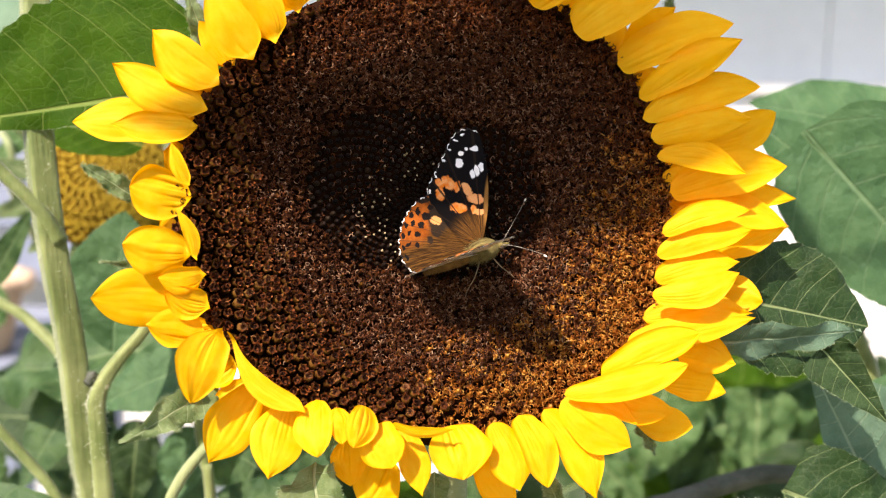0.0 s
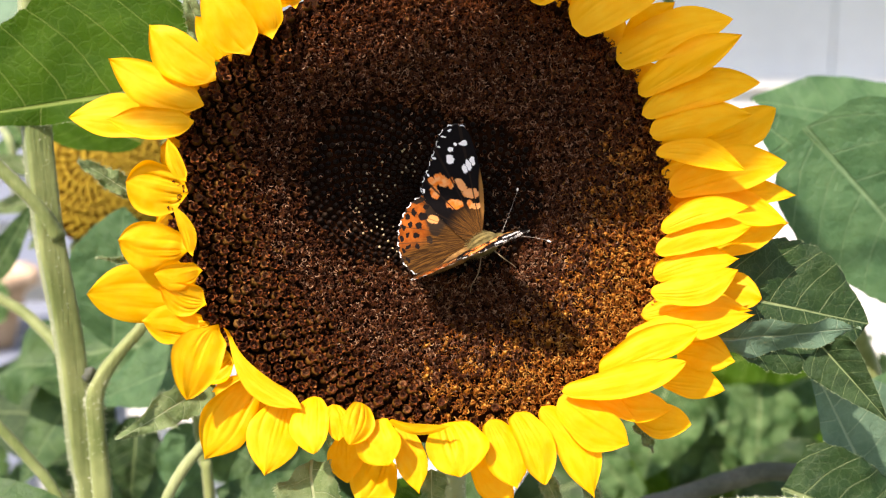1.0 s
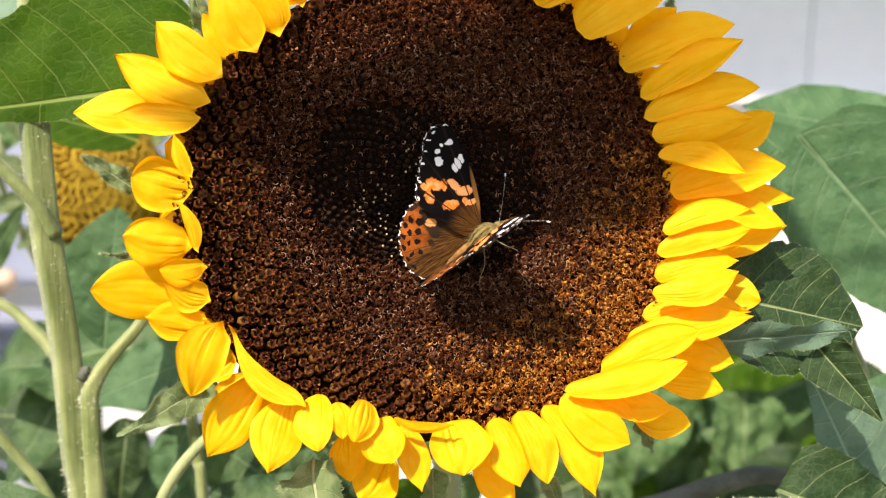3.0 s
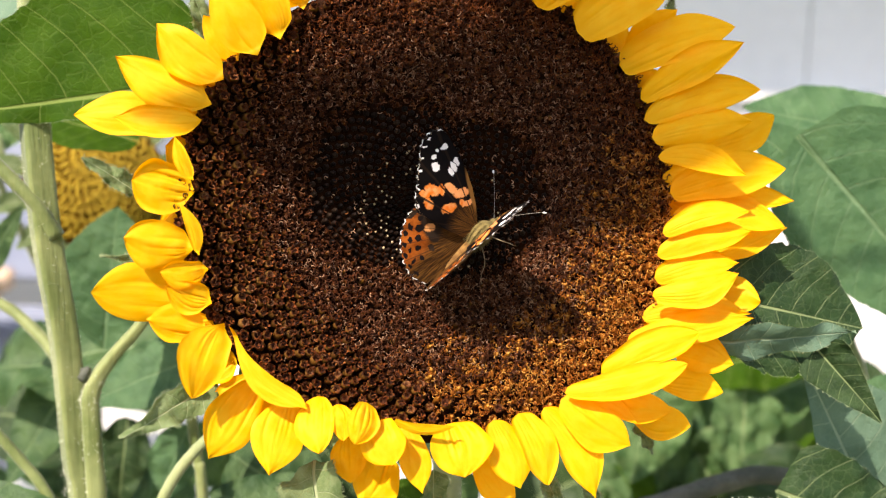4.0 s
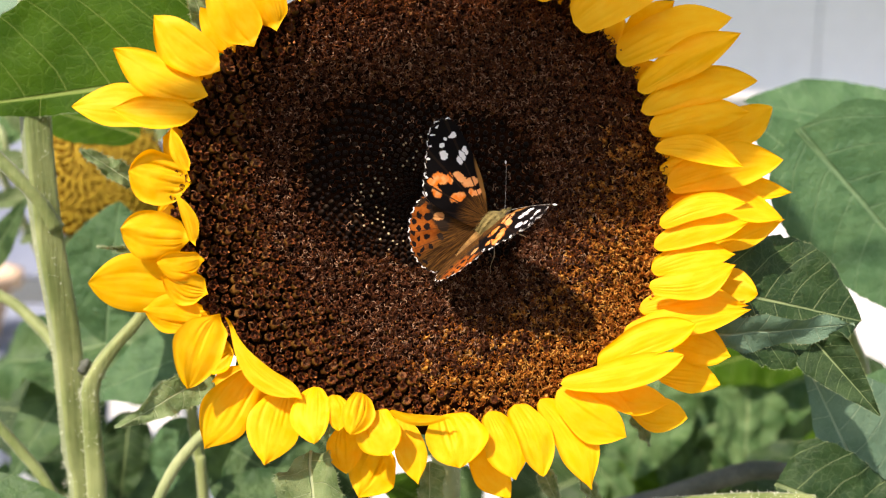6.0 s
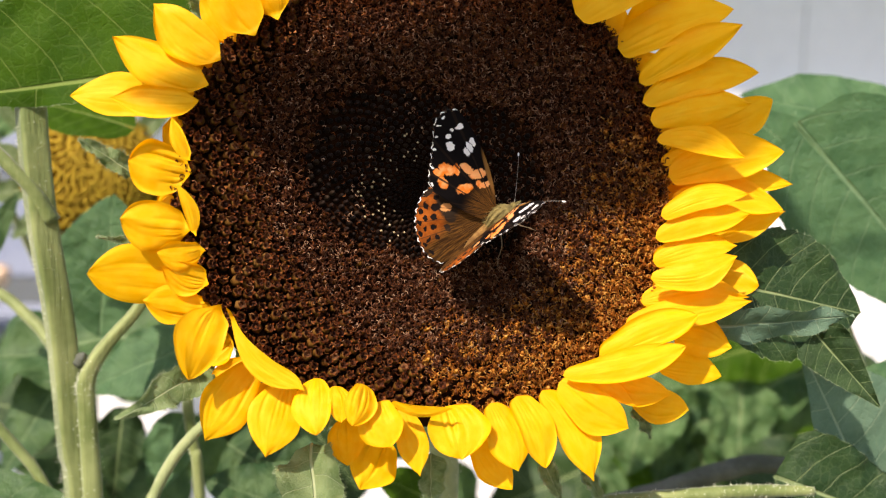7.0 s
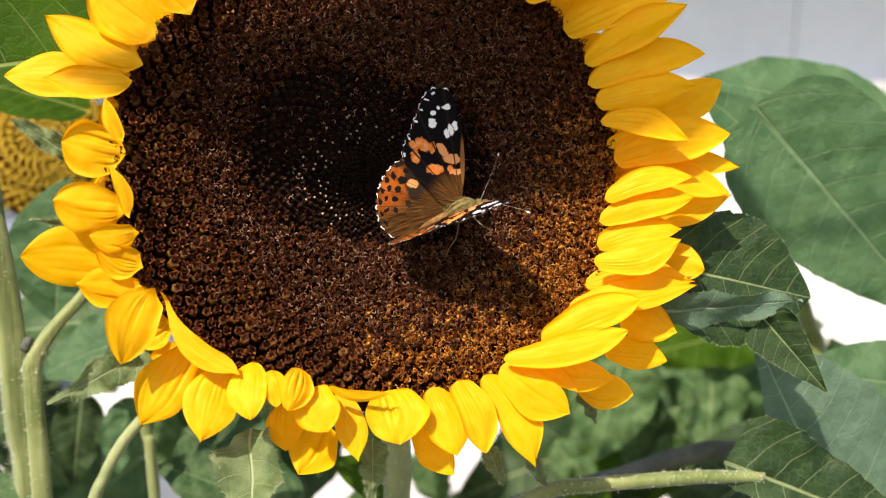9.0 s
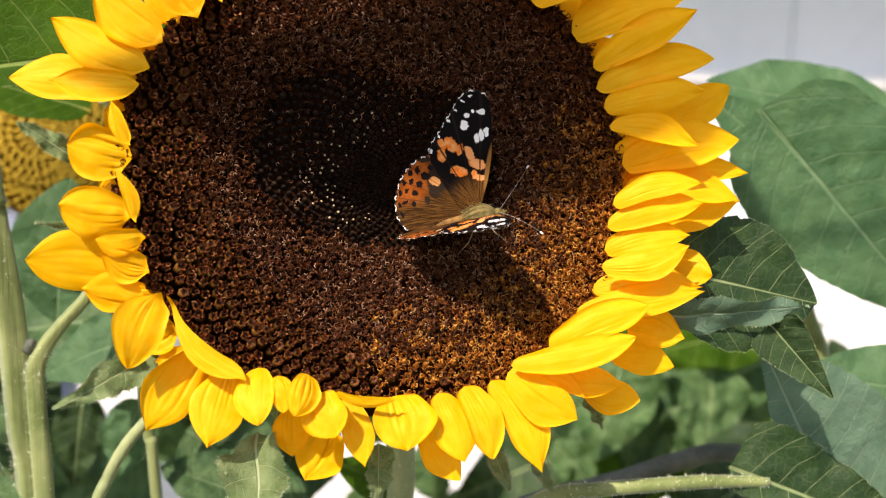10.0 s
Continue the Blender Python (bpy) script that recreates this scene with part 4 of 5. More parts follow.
def left_plant():
    p = thing("sunflower_plant", (-0.11, 0.05, 0), "tall green sunflower stem with side branches and broad leaves", "plant")
    run = [(-0.133, 0.100, 1.74), (-0.1238, 0.060, 1.55), (-0.1209, 0.0505, 1.5212), (-0.1177, 0.047, 1.4862), (-0.1131, 0.047, 1.4499), (-0.1108, 0.047, 1.4122), (-0.1089, 0.048, 1.3809), (-0.107, 0.050, 1.2), (-0.11, 0.05, 0)]
    rad = [0.0045, 0.0045, 0.0045, 0.0045, 0.0045, 0.0044, 0.0046, 0.007, 0.012]
    part("stem", tube("stem", run, rad, STEM, 36, 8, 0.012, 11, 7.0), p)
    tagged(part("stem_hair", hairs("stem_hair", run[:7], rad[:7], 900, 0.0013, HAIR, 12), p), kind="stuff")
    side = [(-0.1143, 0.046, 1.484), (-0.1185, 0.044, 1.4934), (-0.1237, 0.043, 1.4997), (-0.1302, 0.043, 1.5065), (-0.141, 0.042, 1.518)]
    part("branch", tube("branch", side, [0.0030, 0.0024, 0.0022, 0.0022, 0.0021], STEM, 12, 6, 0.04, 13), p)
    side = [(-0.1027, 0.043, 1.36), (-0.1032, 0.0425, 1.3981), (-0.1042, 0.0425, 1.4251), (-0.1040, 0.0425, 1.4344), (-0.1011, 0.043, 1.441), (-0.0957, 0.044, 1.4484), (-0.0897, 0.046, 1.4554), (-0.082, 0.052, 1.468)]
    rad = [0.0034, 0.0033, 0.0030, 0.0029, 0.0024, 0.0019, 0.0018, 0.0016]
    part("branch", tube("branch", side, rad, STEM, 14, 6, 0.04, 14, 7.0), p)
    tagged(part("branch_hair", hairs("branch_hair", side[:5], rad[:5], 260, 0.0011, HAIR, 22), p), kind="stuff")
    # the scar where a leaf has dropped off
    part("node", tube("node", [(-0.1065, 0.0440, 1.4395), (-0.1052, 0.0425, 1.4415), (-0.1045, 0.0418, 1.4432)], [0.0022, 0.0018, 0.0008], DEAD, 10, 4, 0.3, 23), p, label="dry brown leaf scar on the stem")
    part("branch", tube("branch", [(-0.17, 0.060, 1.450), (-0.152, 0.058, 1.4292), (-0.1414, 0.058, 1.4171), (-0.1329, 0.058, 1.4067), (-0.1245, 0.057, 1.3954), (-0.110, 0.050, 1.370)], [0.0018, 0.0018, 0.0018, 0.0018, 0.0019, 0.0024], STEM, 12, 6, 0.04, 15), p)
    part("branch", tube("branch", [(-0.182, 0.105, 1.466), (-0.1701, 0.102, 1.4594), (-0.158, 0.100, 1.4527), (-0.1462, 0.098, 1.4456), (-0.128, 0.085, 1.431), (-0.112, 0.050, 1.412)], [0.0018, 0.002, 0.002, 0.0021, 0.0022, 0.0022], STEM, 12, 6, 0.04, 25), p)
    near = leafy(p, (-0.070, 0.0455, 1.532), (-0.156, 0.0435, 1.519), 0.068, (0.1, -1.0, 0.20), LEAF_LIT, 31, 0.10, 0.02, lop=0.20, bite=0.06, label="fresh green leaf with pale midrib and side veins")
    tagged(part("hair", fuzz(near.data, 44, 20, 1200, 0.0006, 3, 0.05), near, near.parent.matrix_basis @ near.matrix_basis), kind="stuff")
    leafy(p, (-0.123, 0.300, 1.625), (-0.299, 0.290, 1.582), 0.109, (0.1, -0.8, 0.5), LEAF_UNDER, 37)
    leafy(p, (-0.170, 0.042, 1.386), (-0.088, 0.030, 1.391), 0.044, (0.1, -0.5, 0.85), LEAF_MID, 38)
    leafy(p, (-0.0800, 0.088, 1.4345), (-0.1210, 0.082, 1.4200), 0.026, (0.1, -0.75, 0.65), LEAF_SOFT, 32, ripple=0.03, label="bluish-green leaf with small holes")
    leafy(p, (-0.1177, 0.102, 1.4386), (-0.1113, 0.096, 1.4868), 0.037, (0.1, -0.75, 0.65), LEAF_SOFT, 33, peak=0.9)
    leafy(p, (-0.105, 0.135, 1.4280), (-0.1916, 0.140, 1.4155), 0.050, (0, -0.6, 0.8), LEAF_MID, 35, ripple=0.09)
    leafy(p, (-0.108, 0.100, 1.513), (-0.150, 0.095, 1.526), 0.028, (0, -0.6, 0.8), LEAF_LIT, 34)
    return p


def back_sunflower():
    p = thing("sunflower", (-0.13, 0.20, 0), "blurred small sunflower head with yellow unopened florets", "sunflower")
    c = Vector((-0.150, 0.200, 1.488))
    n = Vector((0.42, -0.85, 0.28)).normalized()
    m = frame_of(c, n.orthogonal(), n) @ Matrix.Scale(1.3, 4)
    verts, faces = [], []
    for k in range(1050):
        q, a = math.sqrt((k + 0.5) / 1050), k * radians(137.508)
        a, q = a + 0.5 * math.sin(k * 7.3) / (1 + 8 * q), q * (1 + 0.07 * math.sin(k * 3.7))
        at = Vector((0.024 * q * math.cos(a), 0.024 * q * math.sin(a), 0.008 * (1 - q * q)))
        b = ring(at, Vector((0, 0, 1)), 0.00078, 5, verts)
        t = ring(at + Vector((0, 0, 0.0028)), Vector((0, 0, 1)), 0.0006, 5, verts)
        bridge(b, t, 5, faces, [], 0)
        faces.append(tuple(t + i for i in range(5)))
    tagged(part("disc", mesh_of("disc", verts, faces, [YELLOW_DISC]), p, m), kind="stuff")
    bed = []
    cup = [(r * math.cos(2 * math.pi * k / 24), r * math.sin(2 * math.pi * k / 24), z) for r, z in ((0.025, 0.001), (0.023, -0.006), (0.008, -0.014)) for k in range(24)]
    for i in range(2):
        bed += [(i * 24 + k, i * 24 + 24 + k, i * 24 + 24 + (k + 1) % 24, i * 24 + (k + 1) % 24) for k in range(24)]
    bed.append(tuple(range(24)))
    part("calyx", mesh_of("calyx", cup, bed, [BRACT, GOLD_TUBE], slots=[0] * 48 + [1]), p, m)
    rng = random.Random(4)
    for i in range(14):
        a = 2 * math.pi * i / 14
        o = Vector((math.cos(a), math.sin(a), 0))
        b, t = m @ (o * 0.022), m @ (o * rng.uniform(0.034, 0.044) + Vector((0, 0, rng.uniform(0.0, 0.012))))
        bract(p, b, t, 0.010, n, rng.uniform(-20, 20), 400 + i)
    run = [m @ Vector((0, 0, -0.010)), m @ Vector((0, 0, -0.03)) + Vector((0, 0, -0.02)), (-0.185, 0.25, 1.40), (-0.18, 0.25, 1.2), (-0.13, 0.22, 0)]
    part("stem", tube("stem", run, [0.005, 0.0035, 0.0035, 0.005, 0.008], STEM, 12, 8, 0.04, 17), p)
    leafy(p, (-0.140, 0.16, 1.420), (-0.172, 0.13, 1.368), 0.032, (0.2, -0.5, 0.8), LEAF_MID, 42)
    leafy(p, (-0.1787, 0.140, 1.4543), (-0.1584, 0.130, 1.4834), 0.011, (0.3, -0.8, 0.3), LEAF_MID, 43)
    leafy(p, (-0.1869, 0.210, 1.5168), (-0.2026, 0.200, 1.4983), 0.018, (0.1, -0.6, 0.8), LEAF_PALE, 46, ripple=0.05)
    part("leaf_stalk", tube("leaf_stalk", [(-0.1982, 0.200, 1.5123), (-0.1907, 0.190, 1.5081), (-0.1889, 0.190, 1.4991), (-0.1939, 0.200, 1.4839), (-0.18, 0.25, 1.40)], [0.0014, 0.0016, 0.0016, 0.0018, 0.002], STEM_PALE, 10, 6, 0.03, 26), p)
    leafy(p, (-0.1174, 0.125, 1.3950), (-0.1207, 0.120, 1.3600), 0.020, (0.2, -0.8, 0.4), LEAF_DARK, 44, ripple=0.04)
    leafy(p, (-0.152, 0.18, 1.378), (-0.21, 0.17, 1.388), 0.05, (0, -0.7, 0.6), LEAF_DARK, 45)
    return p


def low_plant():
    p = thing("sunflower_plant", (-0.07, 0.09, 0), "young sunflower plant with thin pale stalks and broad leaves", "plant")
    part("stem", tube("stem", [(-0.050, 0.030, 1.446), (-0.0584, 0.038, 1.4332), (-0.0648, 0.040, 1.4238), (-0.0712, 0.040, 1.4172), (-0.0771, 0.040, 1.4096), (-0.0824, 0.040, 1.3996), (-0.0879, 0.041, 1.3845), (-0.110, 0.075, 1.31), (-0.14, 0.10, 1.1), (-0.07, 0.09, 0)], [0.0016, 0.0017, 0.0018, 0.0018, 0.0019, 0.0019, 0.0020, 0.0024, 0.003, 0.006], STEM_PALE, 12, 8, 0.04, 18), p, label="pale green stalk")
    part("stem", tube("stem", [(-0.079, 0.070, 1.447), (-0.079, 0.070, 1.419), (-0.077, 0.070, 1.402), (-0.075, 0.070, 1.380), (-0.07, 0.09, 1.2)], [0.0016, 0.0019, 0.002, 0.002, 0.003], STEM, 12, 8, 0.04, 19), p)
    leafy(p, (-0.0857, 0.090, 1.4049), (-0.0972, 0.085, 1.3781), 0.019, (0.2, -0.6, 0.8), LEAF_SOFT, 51, ripple=0.05)
    leafy(p, (-0.0300, 0.078, 1.3700), (-0.0735, 0.075, 1.3913), 0.036, (-0.1, -0.6, 0.8), LEAF_MID, 52, ripple=0.03)
    leafy(p, (0.0100, 0.092, 1.3720), (-0.0140, 0.090, 1.3868), 0.020, (0, -0.6, 0.8), LEAF_LIT, 55, ripple=0.03)
    leafy(p, (-0.066, 0.095, 1.392), (-0.030, 0.090, 1.372), 0.040, (-0.2, -0.6, 0.7), LEAF_MID, 53, ripple=0.05)
    leafy(p, (-0.06, 0.12, 1.42), (-0.02, 0.11, 1.37), 0.06, (0, -0.8, 0.5), LEAF_DARK, 54)
    return p


def right_plant():
    p = thing("sunflower_plant", (0.17, 0.11, 0), "sunflower plant with large soft bluish-green leaves", "plant")
    part("stem", tube("stem", [(0.128, 0.092, 1.500), (0.131, 0.090, 1.491), (0.142, 0.090, 1.475), (0.161, 0.092, 1.443), (0.171, 0.095, 1.398), (0.172, 0.10, 1.2), (0.17, 0.11, 0)], [0.0022, 0.0024, 0.0026, 0.0030, 0.0034, 0.005, 0.009], STEM, 12, 8, 0.04, 20), p)
    leafy(p, (0.1889, 0.100, 1.5165), (0.1185, 0.100, 1.5294), 0.036, (-0.1, -0.80, 0.6), LEAF_SOFT, 61, 0.1, 0.02, peak=0.8, label="large bluish-green leaf with toothed edge")
    leafy(p, (0.1955, 0.082, 1.4607), (0.1151, 0.084, 1.5247), 0.050, (-0.2, -0.80, 0.5), LEAF_SOFT, 62, 0.08, 0.03, peak=0.80, lop=0.92, lop_low=0.9, label="large bluish-green leaf with toothed edge")
    leafy(p, (0.1491, 0.0300, 1.3931), (0.1154, 0.0220, 1.4514), 0.058, (-0.1, -1.0, 0.25), LEAF_UNDER, 63, 0.08, 0.02, lop=0.34, label="grey-green leaf underside with fine veins and holes")
    leafy(p, (0.239, 0.280, 1.372), (0.115, 0.280, 1.316), 0.100, (-0.2, -0.6, 0.75), LEAF_PALE, 64, 0.15, 0.1, ripple=0.08)
    leafy(p, (0.1379, 0.066, 1.5069), (0.1938, 0.062, 1.4488), 0.062, (-0.3, -0.85, 0.3), LEAF_SOFT, 68, 0.06, 0.03, heart=0.22, peak=0.50, lop_low=0.85, label="large bluish-green leaf with toothed edge")
    leafy(p, (0.2076, 0.2400, 1.3825), (0.1441, 0.2400, 1.3485), 0.044, (-0.1, -0.7, 0.7), LEAF_PALE, 72, ripple=0.08, bite=0.08)
    leafy(p, (0.2031, 0.2200, 1.4093), (0.1306, 0.2200, 1.3904), 0.036, (0.1, -0.8, 0.5), LEAF_LIT, 73, ripple=0.06)
    leafy(p, (0.2053, 0.0550, 1.4228), (0.1439, 0.0500, 1.4355), 0.030, (-0.2, -0.8, 0.55), LEAF_SOFT, 65, peak=0.85)
    leafy(p, (0.236, 0.310, 1.398), (0.121, 0.310, 1.365), 0.094, (0, -0.7, 0.6), LEAF_MID, 66, ripple=0.05)
    leafy(p, (0.201, 0.310, 1.345), (0.088, 0.310, 1.324), 0.094, (0, -0.8, 0.5), LEAF_MID, 67, ripple=0.05)
    leafy(p, (0.165, 0.280, 1.340), (0.046, 0.280, 1.286), 0.088, (0.1, -0.8, 0.5), LEAF_DARK, 69, ripple=0.05)
    # two broad leaves overhead, unseen, added to shade the upper half of the flower
    base, tip = head_point(100, 38, 0) + SUN * 0.42, head_point(-74, 20, 0) + SUN * 0.42
    # stalk that carries the added leaves, also out of view
    stalk = [(0.172, 0.100, 1.37), (0.27, 0.095, 1.42), (0.40, 0.03, 1.58), (0.34, -0.12, 1.80), (0.16, -0.22, 1.90), base + SUN * 0.02, base]
    part("leaf_stalk", tube("leaf_stalk", stalk, [0.0032, 0.003, 0.0024, 0.0018, 0.0012, 0.001, 0.001], STEM_PALE, 10, 6, 0.03, 16), p)
    leafy(p, base, tip, 0.050, SUN, LEAF_LIT, 39, 0.08, 0.02, heart=0.02, peak=0.52, lop=1.1, lop_low=0.66, label="broad fresh green leaf, unseen, added above the flower to shade it")
    base, tip = base + SUN * 0.03, head_point(10, 64, 0) + SUN * 0.45
    leafy(p, base, tip, 0.042, SUN, LEAF_LIT, 41, 0.08, 0.02, heart=0.04, peak=0.7, label="broad fresh green leaf, unseen, added above the flower to shade it")
    rng = random.Random(31)
    for i in range(19):
        q = Vector((rng.uniform(0.09, 0.27), rng.uniform(0.20, 0.27), rng.uniform(1.31, 1.40)))
        a = rng.uniform(-3.0, 0.2)
        d = Vector((math.cos(a), rng.uniform(-0.4, 0.1), math.sin(a))) * rng.uniform(0.028, 0.054)
        leafy(p, q, q + d, d.length * rng.uniform(0.5, 0.8), (rng.uniform(-0.7, 0.5), -0.7, rng.uniform(-0.2, 0.9)), rng.choice((LEAF_PALE, LEAF_LIT, LEAF_MID, LEAF_LIT)), 700 + i, 0.3, 0.2, ripple=0.06)
    part("dead_stalk", tube("dead_stalk", [(0.050, 0.080, 1.372), (0.065, 0.080, 1.377), (0.090, 0.080, 1.383), (0.114, 0.080, 1.391), (0.133, 0.085, 1.392), (0.17, 0.10, 1.38)], [0.002, 0.0026, 0.0032, 0.0036, 0.0034, 0.003], DEAD, 12, 8, 0.1, 21), p, label="dark withered stalk")
    return p


def far_plant(name_seed, at, x0, x1, z0, z1, y0, y1, count, label):
    """A leafy plant some way behind: a stem and many leaves on stalks."""
    rng = random.Random(name_seed)
    p = thing("sunflower_plant", (at, (y0 + y1) / 2, 0), label, "plant")
    mid = (y0 + y1) / 2
    part("stem", tube("stem", [(at, mid, z1 - 0.02), (at + 0.01, mid, 1.2), (at, mid, 0)], [0.004, 0.006, 0.009], STEM, 12, 8, 0.04, name_seed), p)
    for i in range(count):
        c = Vector((rng.uniform(x0, x1), rng.uniform(y0, y1), rng.uniform(z0, z1)))
        a = rng.uniform(-2.6, -0.5)
        if math.hypot(c.x + 0.128, (c.z - 1.385) * 1.2) < 0.042:
            continue
        d = Vector((math.cos(a), -0.25, math.sin(a) * 0.7)) * rng.uniform(0.032, 0.075)
        leafy(p, c, c + d, d.length * rng.uniform(0.65, 0.9), (rng.uniform(-0.5, 0.3), -0.8, rng.uniform(0.2, 0.9)), rng.choice((LEAF_MID, LEAF_MID, LEAF_DARK, LEAF_DARK, LEAF_PALE)), name_seed * 50 + i, ripple=0.075)
    return p


def flower_pot(x, y, z, tall):
    prof = [(0.0, 0.0), (0.055, 0.0), (0.075, tall * 0.82), (0.086, tall * 0.82), (0.088, tall), (0.078, tall), (0.074, tall * 0.9), (0.0, tall * 0.88)]
    verts, faces, n = [], [], 28
    for r, h in prof:
        verts += [(r * math.cos(2 * math.pi * k / n), r * math.sin(2 * math.pi * k / n), h) for k in range(n)]
    for i in range(len(prof) - 1):
        faces += [(i * n + k, i * n + (k + 1) % n, i * n + n + (k + 1) % n, i * n + n + k) for k in range(n)]
    ob = part("flower_pot", mesh_of("flower_pot", verts, faces, [POT_CLAY]), None, Matrix.Translation((x, y, z)))
    return tagged(ob, "terracotta flower pot standing on a pale blue plant stand", "flower pot", "pots on the stand")


def plant_stand():
    b = thing("plant_stand", (-0.52, 0.90, 0), "pale blue painted wooden slatted plant stand", "plant stand")
    for i in range(4):
        part("seat_slat", from_bm("seat_slat", box((-0.80, 0.74 + i * 0.085, 1.215), (-0.44, 0.81 + i * 0.085, 1.24), 0.004), FENCE_BLUE), b)
    for i in range(6):
        part("back_slat", from_bm("back_slat", box((-0.80, 1.09, 1.27 + i * 0.075), (-0.44, 1.11, 1.33 + i * 0.075), 0.004), FENCE_BLUE), b)
    for x in (-0.80, -0.48):
        for y in (0.745, 1.07):
            part("leg", from_bm("leg", box((x, y, 0.0), (x + 0.04, y + 0.04, 1.213 if y < 1 else 1.72), 0.004), FENCE_BLUE), b)
    return b


left_plant()
plant_stand()
flower_pot(-0.535, 0.82, 1.24, 0.085)
flower_pot(-0.715, 0.84, 1.24, 0.11)
far_plant(3, -0.20, -0.30, -0.07, 1.26, 1.425, 0.17, 0.32, 38, "dense leafy green plant in dappled light behind the sunflower")
far_plant(4, 0.12, -0.03, 0.30, 1.25, 1.395, 0.17, 0.32, 36, "leafy green plant in shade behind the sunflower stem")
back_sunflower()
low_plant()
right_plant()

# ---- the butterfly ----
BM = 0.00088      # the butterfly's millimetre: a smallish one
FORE_REACH, HIND_REACH = 1.11, 1.08      # its wings are long for its body
FORE_OUTLINE = [(0, 0), (4.5, 7.6), (7.8, 16), (9.6, 25), (9.2, 29.0), (5.6, 31), (1.6, 30.0), (-1.3, 27.2), (-4.2, 24.6), (-6.2, 22.6), (-8.6, 20.6), (-10.7, 17.5), (-9.6, 12), (-7.2, 5.5), (-4, 0.4)]
HIND_OUTLINE = [(-2.0, 1.0), (-5.0, 9.0), (-9.0, 16.6), (-12.4, 17.4), (-16.0, 16.3), (-19.2, 14.2), (-21.2, 12.0), (-23.2, 8.8), (-24.2, 5.4), (-24.0, 1.6), (-21.6, -1.6), (-15.0, -1.8), (-8.0, -1.4), (-2.5, -0.6)]
# x forward, y outward, half-axes, turn in degrees
FORE_WHITE = [(3.9, 18.9, 0.75, 1.35, 10), (5.5, 19.5, 0.72, 1.4, 10), (7.1, 20.0, 0.65, 1.2, 10), (1.2, 22.9, 1.15, 1.3, 20), (2.6, 25.3, 0.75, 0.7, 0), (4.6, 26.0, 0.6, 0.55, 0), (6.8, 25.3, 1.25, 0.8, 10), (2.2, 29.2, 0.7, 0.3, 20), (4.6, 30.0, 0.7, 0.3, 0), (-0.2, 27.2, 0.55, 0.4, 40), (-3.0, 25.0, 0.5, 0.4, 40), (-6.8, 21.6, 0.5, 0.4, 40), (-10.0, 18.2, 0.5, 0.5, 40)]
FORE_ORANGE = [(-3.9, 18.8, 2.2, 1.6, 60), (-1.7, 17.0, 1.0, 1.7, 30), (0.9, 15.2, 1.1, 2.2, -15), (2.4, 12.2, 2.5, 1.35, 25), (2.3, 8.6, 1.6, 0.9, 10), (-3.2, 11.4, 2.5, 1.45, 25), (-7.2, 16.6, 1.3, 1.9, 10), (1.0, 9.6, 0.9, 1.2, 0), (-6.4, 19.4, 1.6, 0.9, 60)]
HIND_BLACK = [(-13.4, 12.4, 1.35, 1.25, 0), (-15.7, 10.6, 1.0, 0.85, 0), (-17.7, 8.4, 0.95, 0.9, 0), (-18.8, 5.6, 0.8, 0.7, 0), (-11.4, 14.4, 0.9, 0.7, 0), (-10.0, 15.6, 1.3, 0.8, 50),
              (-15.4, 14.4, 0.7, 1.2, 30), (-18.0, 11.7, 0.55, 1.0, 45), (-20.0, 9.4, 0.45, 1.0, 55), (-21.3, 6.4, 0.4, 1.1, 75), (-17.6, 14.0, 0.7, 0.8, 0), (-20.2, 12.0, 0.7, 0.8, 0), (-22.0, 9.2, 0.6, 0.9, 0), (-23.0, 6.0, 0.6, 0.9, 0), (-23.0, 3.2, 0.5, 0.9, 0)]


def spots(n, p, rows, soft=0.25):
    """A mask that is one inside any of the ellipses, their rims ragged."""
    total = None
    for x, y, a, b, turn in rows:
        d = n.vec("SUBTRACT", p, (x, y, 0))
        spin = n.add("ShaderNodeVectorRotate", rotation_type="Z_AXIS")
        n.put(d, spin.inputs["Vector"])
        n.put(radians(turn), spin.inputs["Angle"])
        r = n.vec("LENGTH", n.vec("MULTIPLY", spin.outputs[0], (1 / a, 1 / b, 0.0)))
        m = n.step(r, 1 - soft * 0.6, 1 + soft * 0.6, 1.0, 0.0)
        total = m if total is None else n.math("MAXIMUM", total, m)
    return total


def wing_coords(n, mirror, reach):
    p = n.vec("MULTIPLY", n.place(), (1 / BM, (-1 if mirror else 1) / BM / reach, 0.0))
    wob = n.add("ShaderNodeTexNoise")
    n.put(0.9, wob.inputs["Scale"])
    n.put(p, wob.inputs["Vector"])
    shift = n.vec("MULTIPLY", n.vec("SUBTRACT", wob.outputs[1], (0.5, 0.5, 0.5)), (1.3, 1.3, 0.0))
    return p, n.vec("ADD", p, shift)


def rays(n, p, amount):
    """Fine hair lines that fan out from the wing root."""
    x, y, _ = n.xyz(p)
    a = n.math("ARCTAN2", x, y)
    c = n.add("ShaderNodeCombineXYZ")
    n.put(n.math("MULTIPLY", a, 26.0), c.inputs[0])
    n.put(n.math("MULTIPLY", n.vec("LENGTH", p), 0.12), c.inputs[1])
    return n.math("MULTIPLY", n.step(n.noise(1.6, 3.0, c.outputs[0]), 0.42, 0.62), amount)


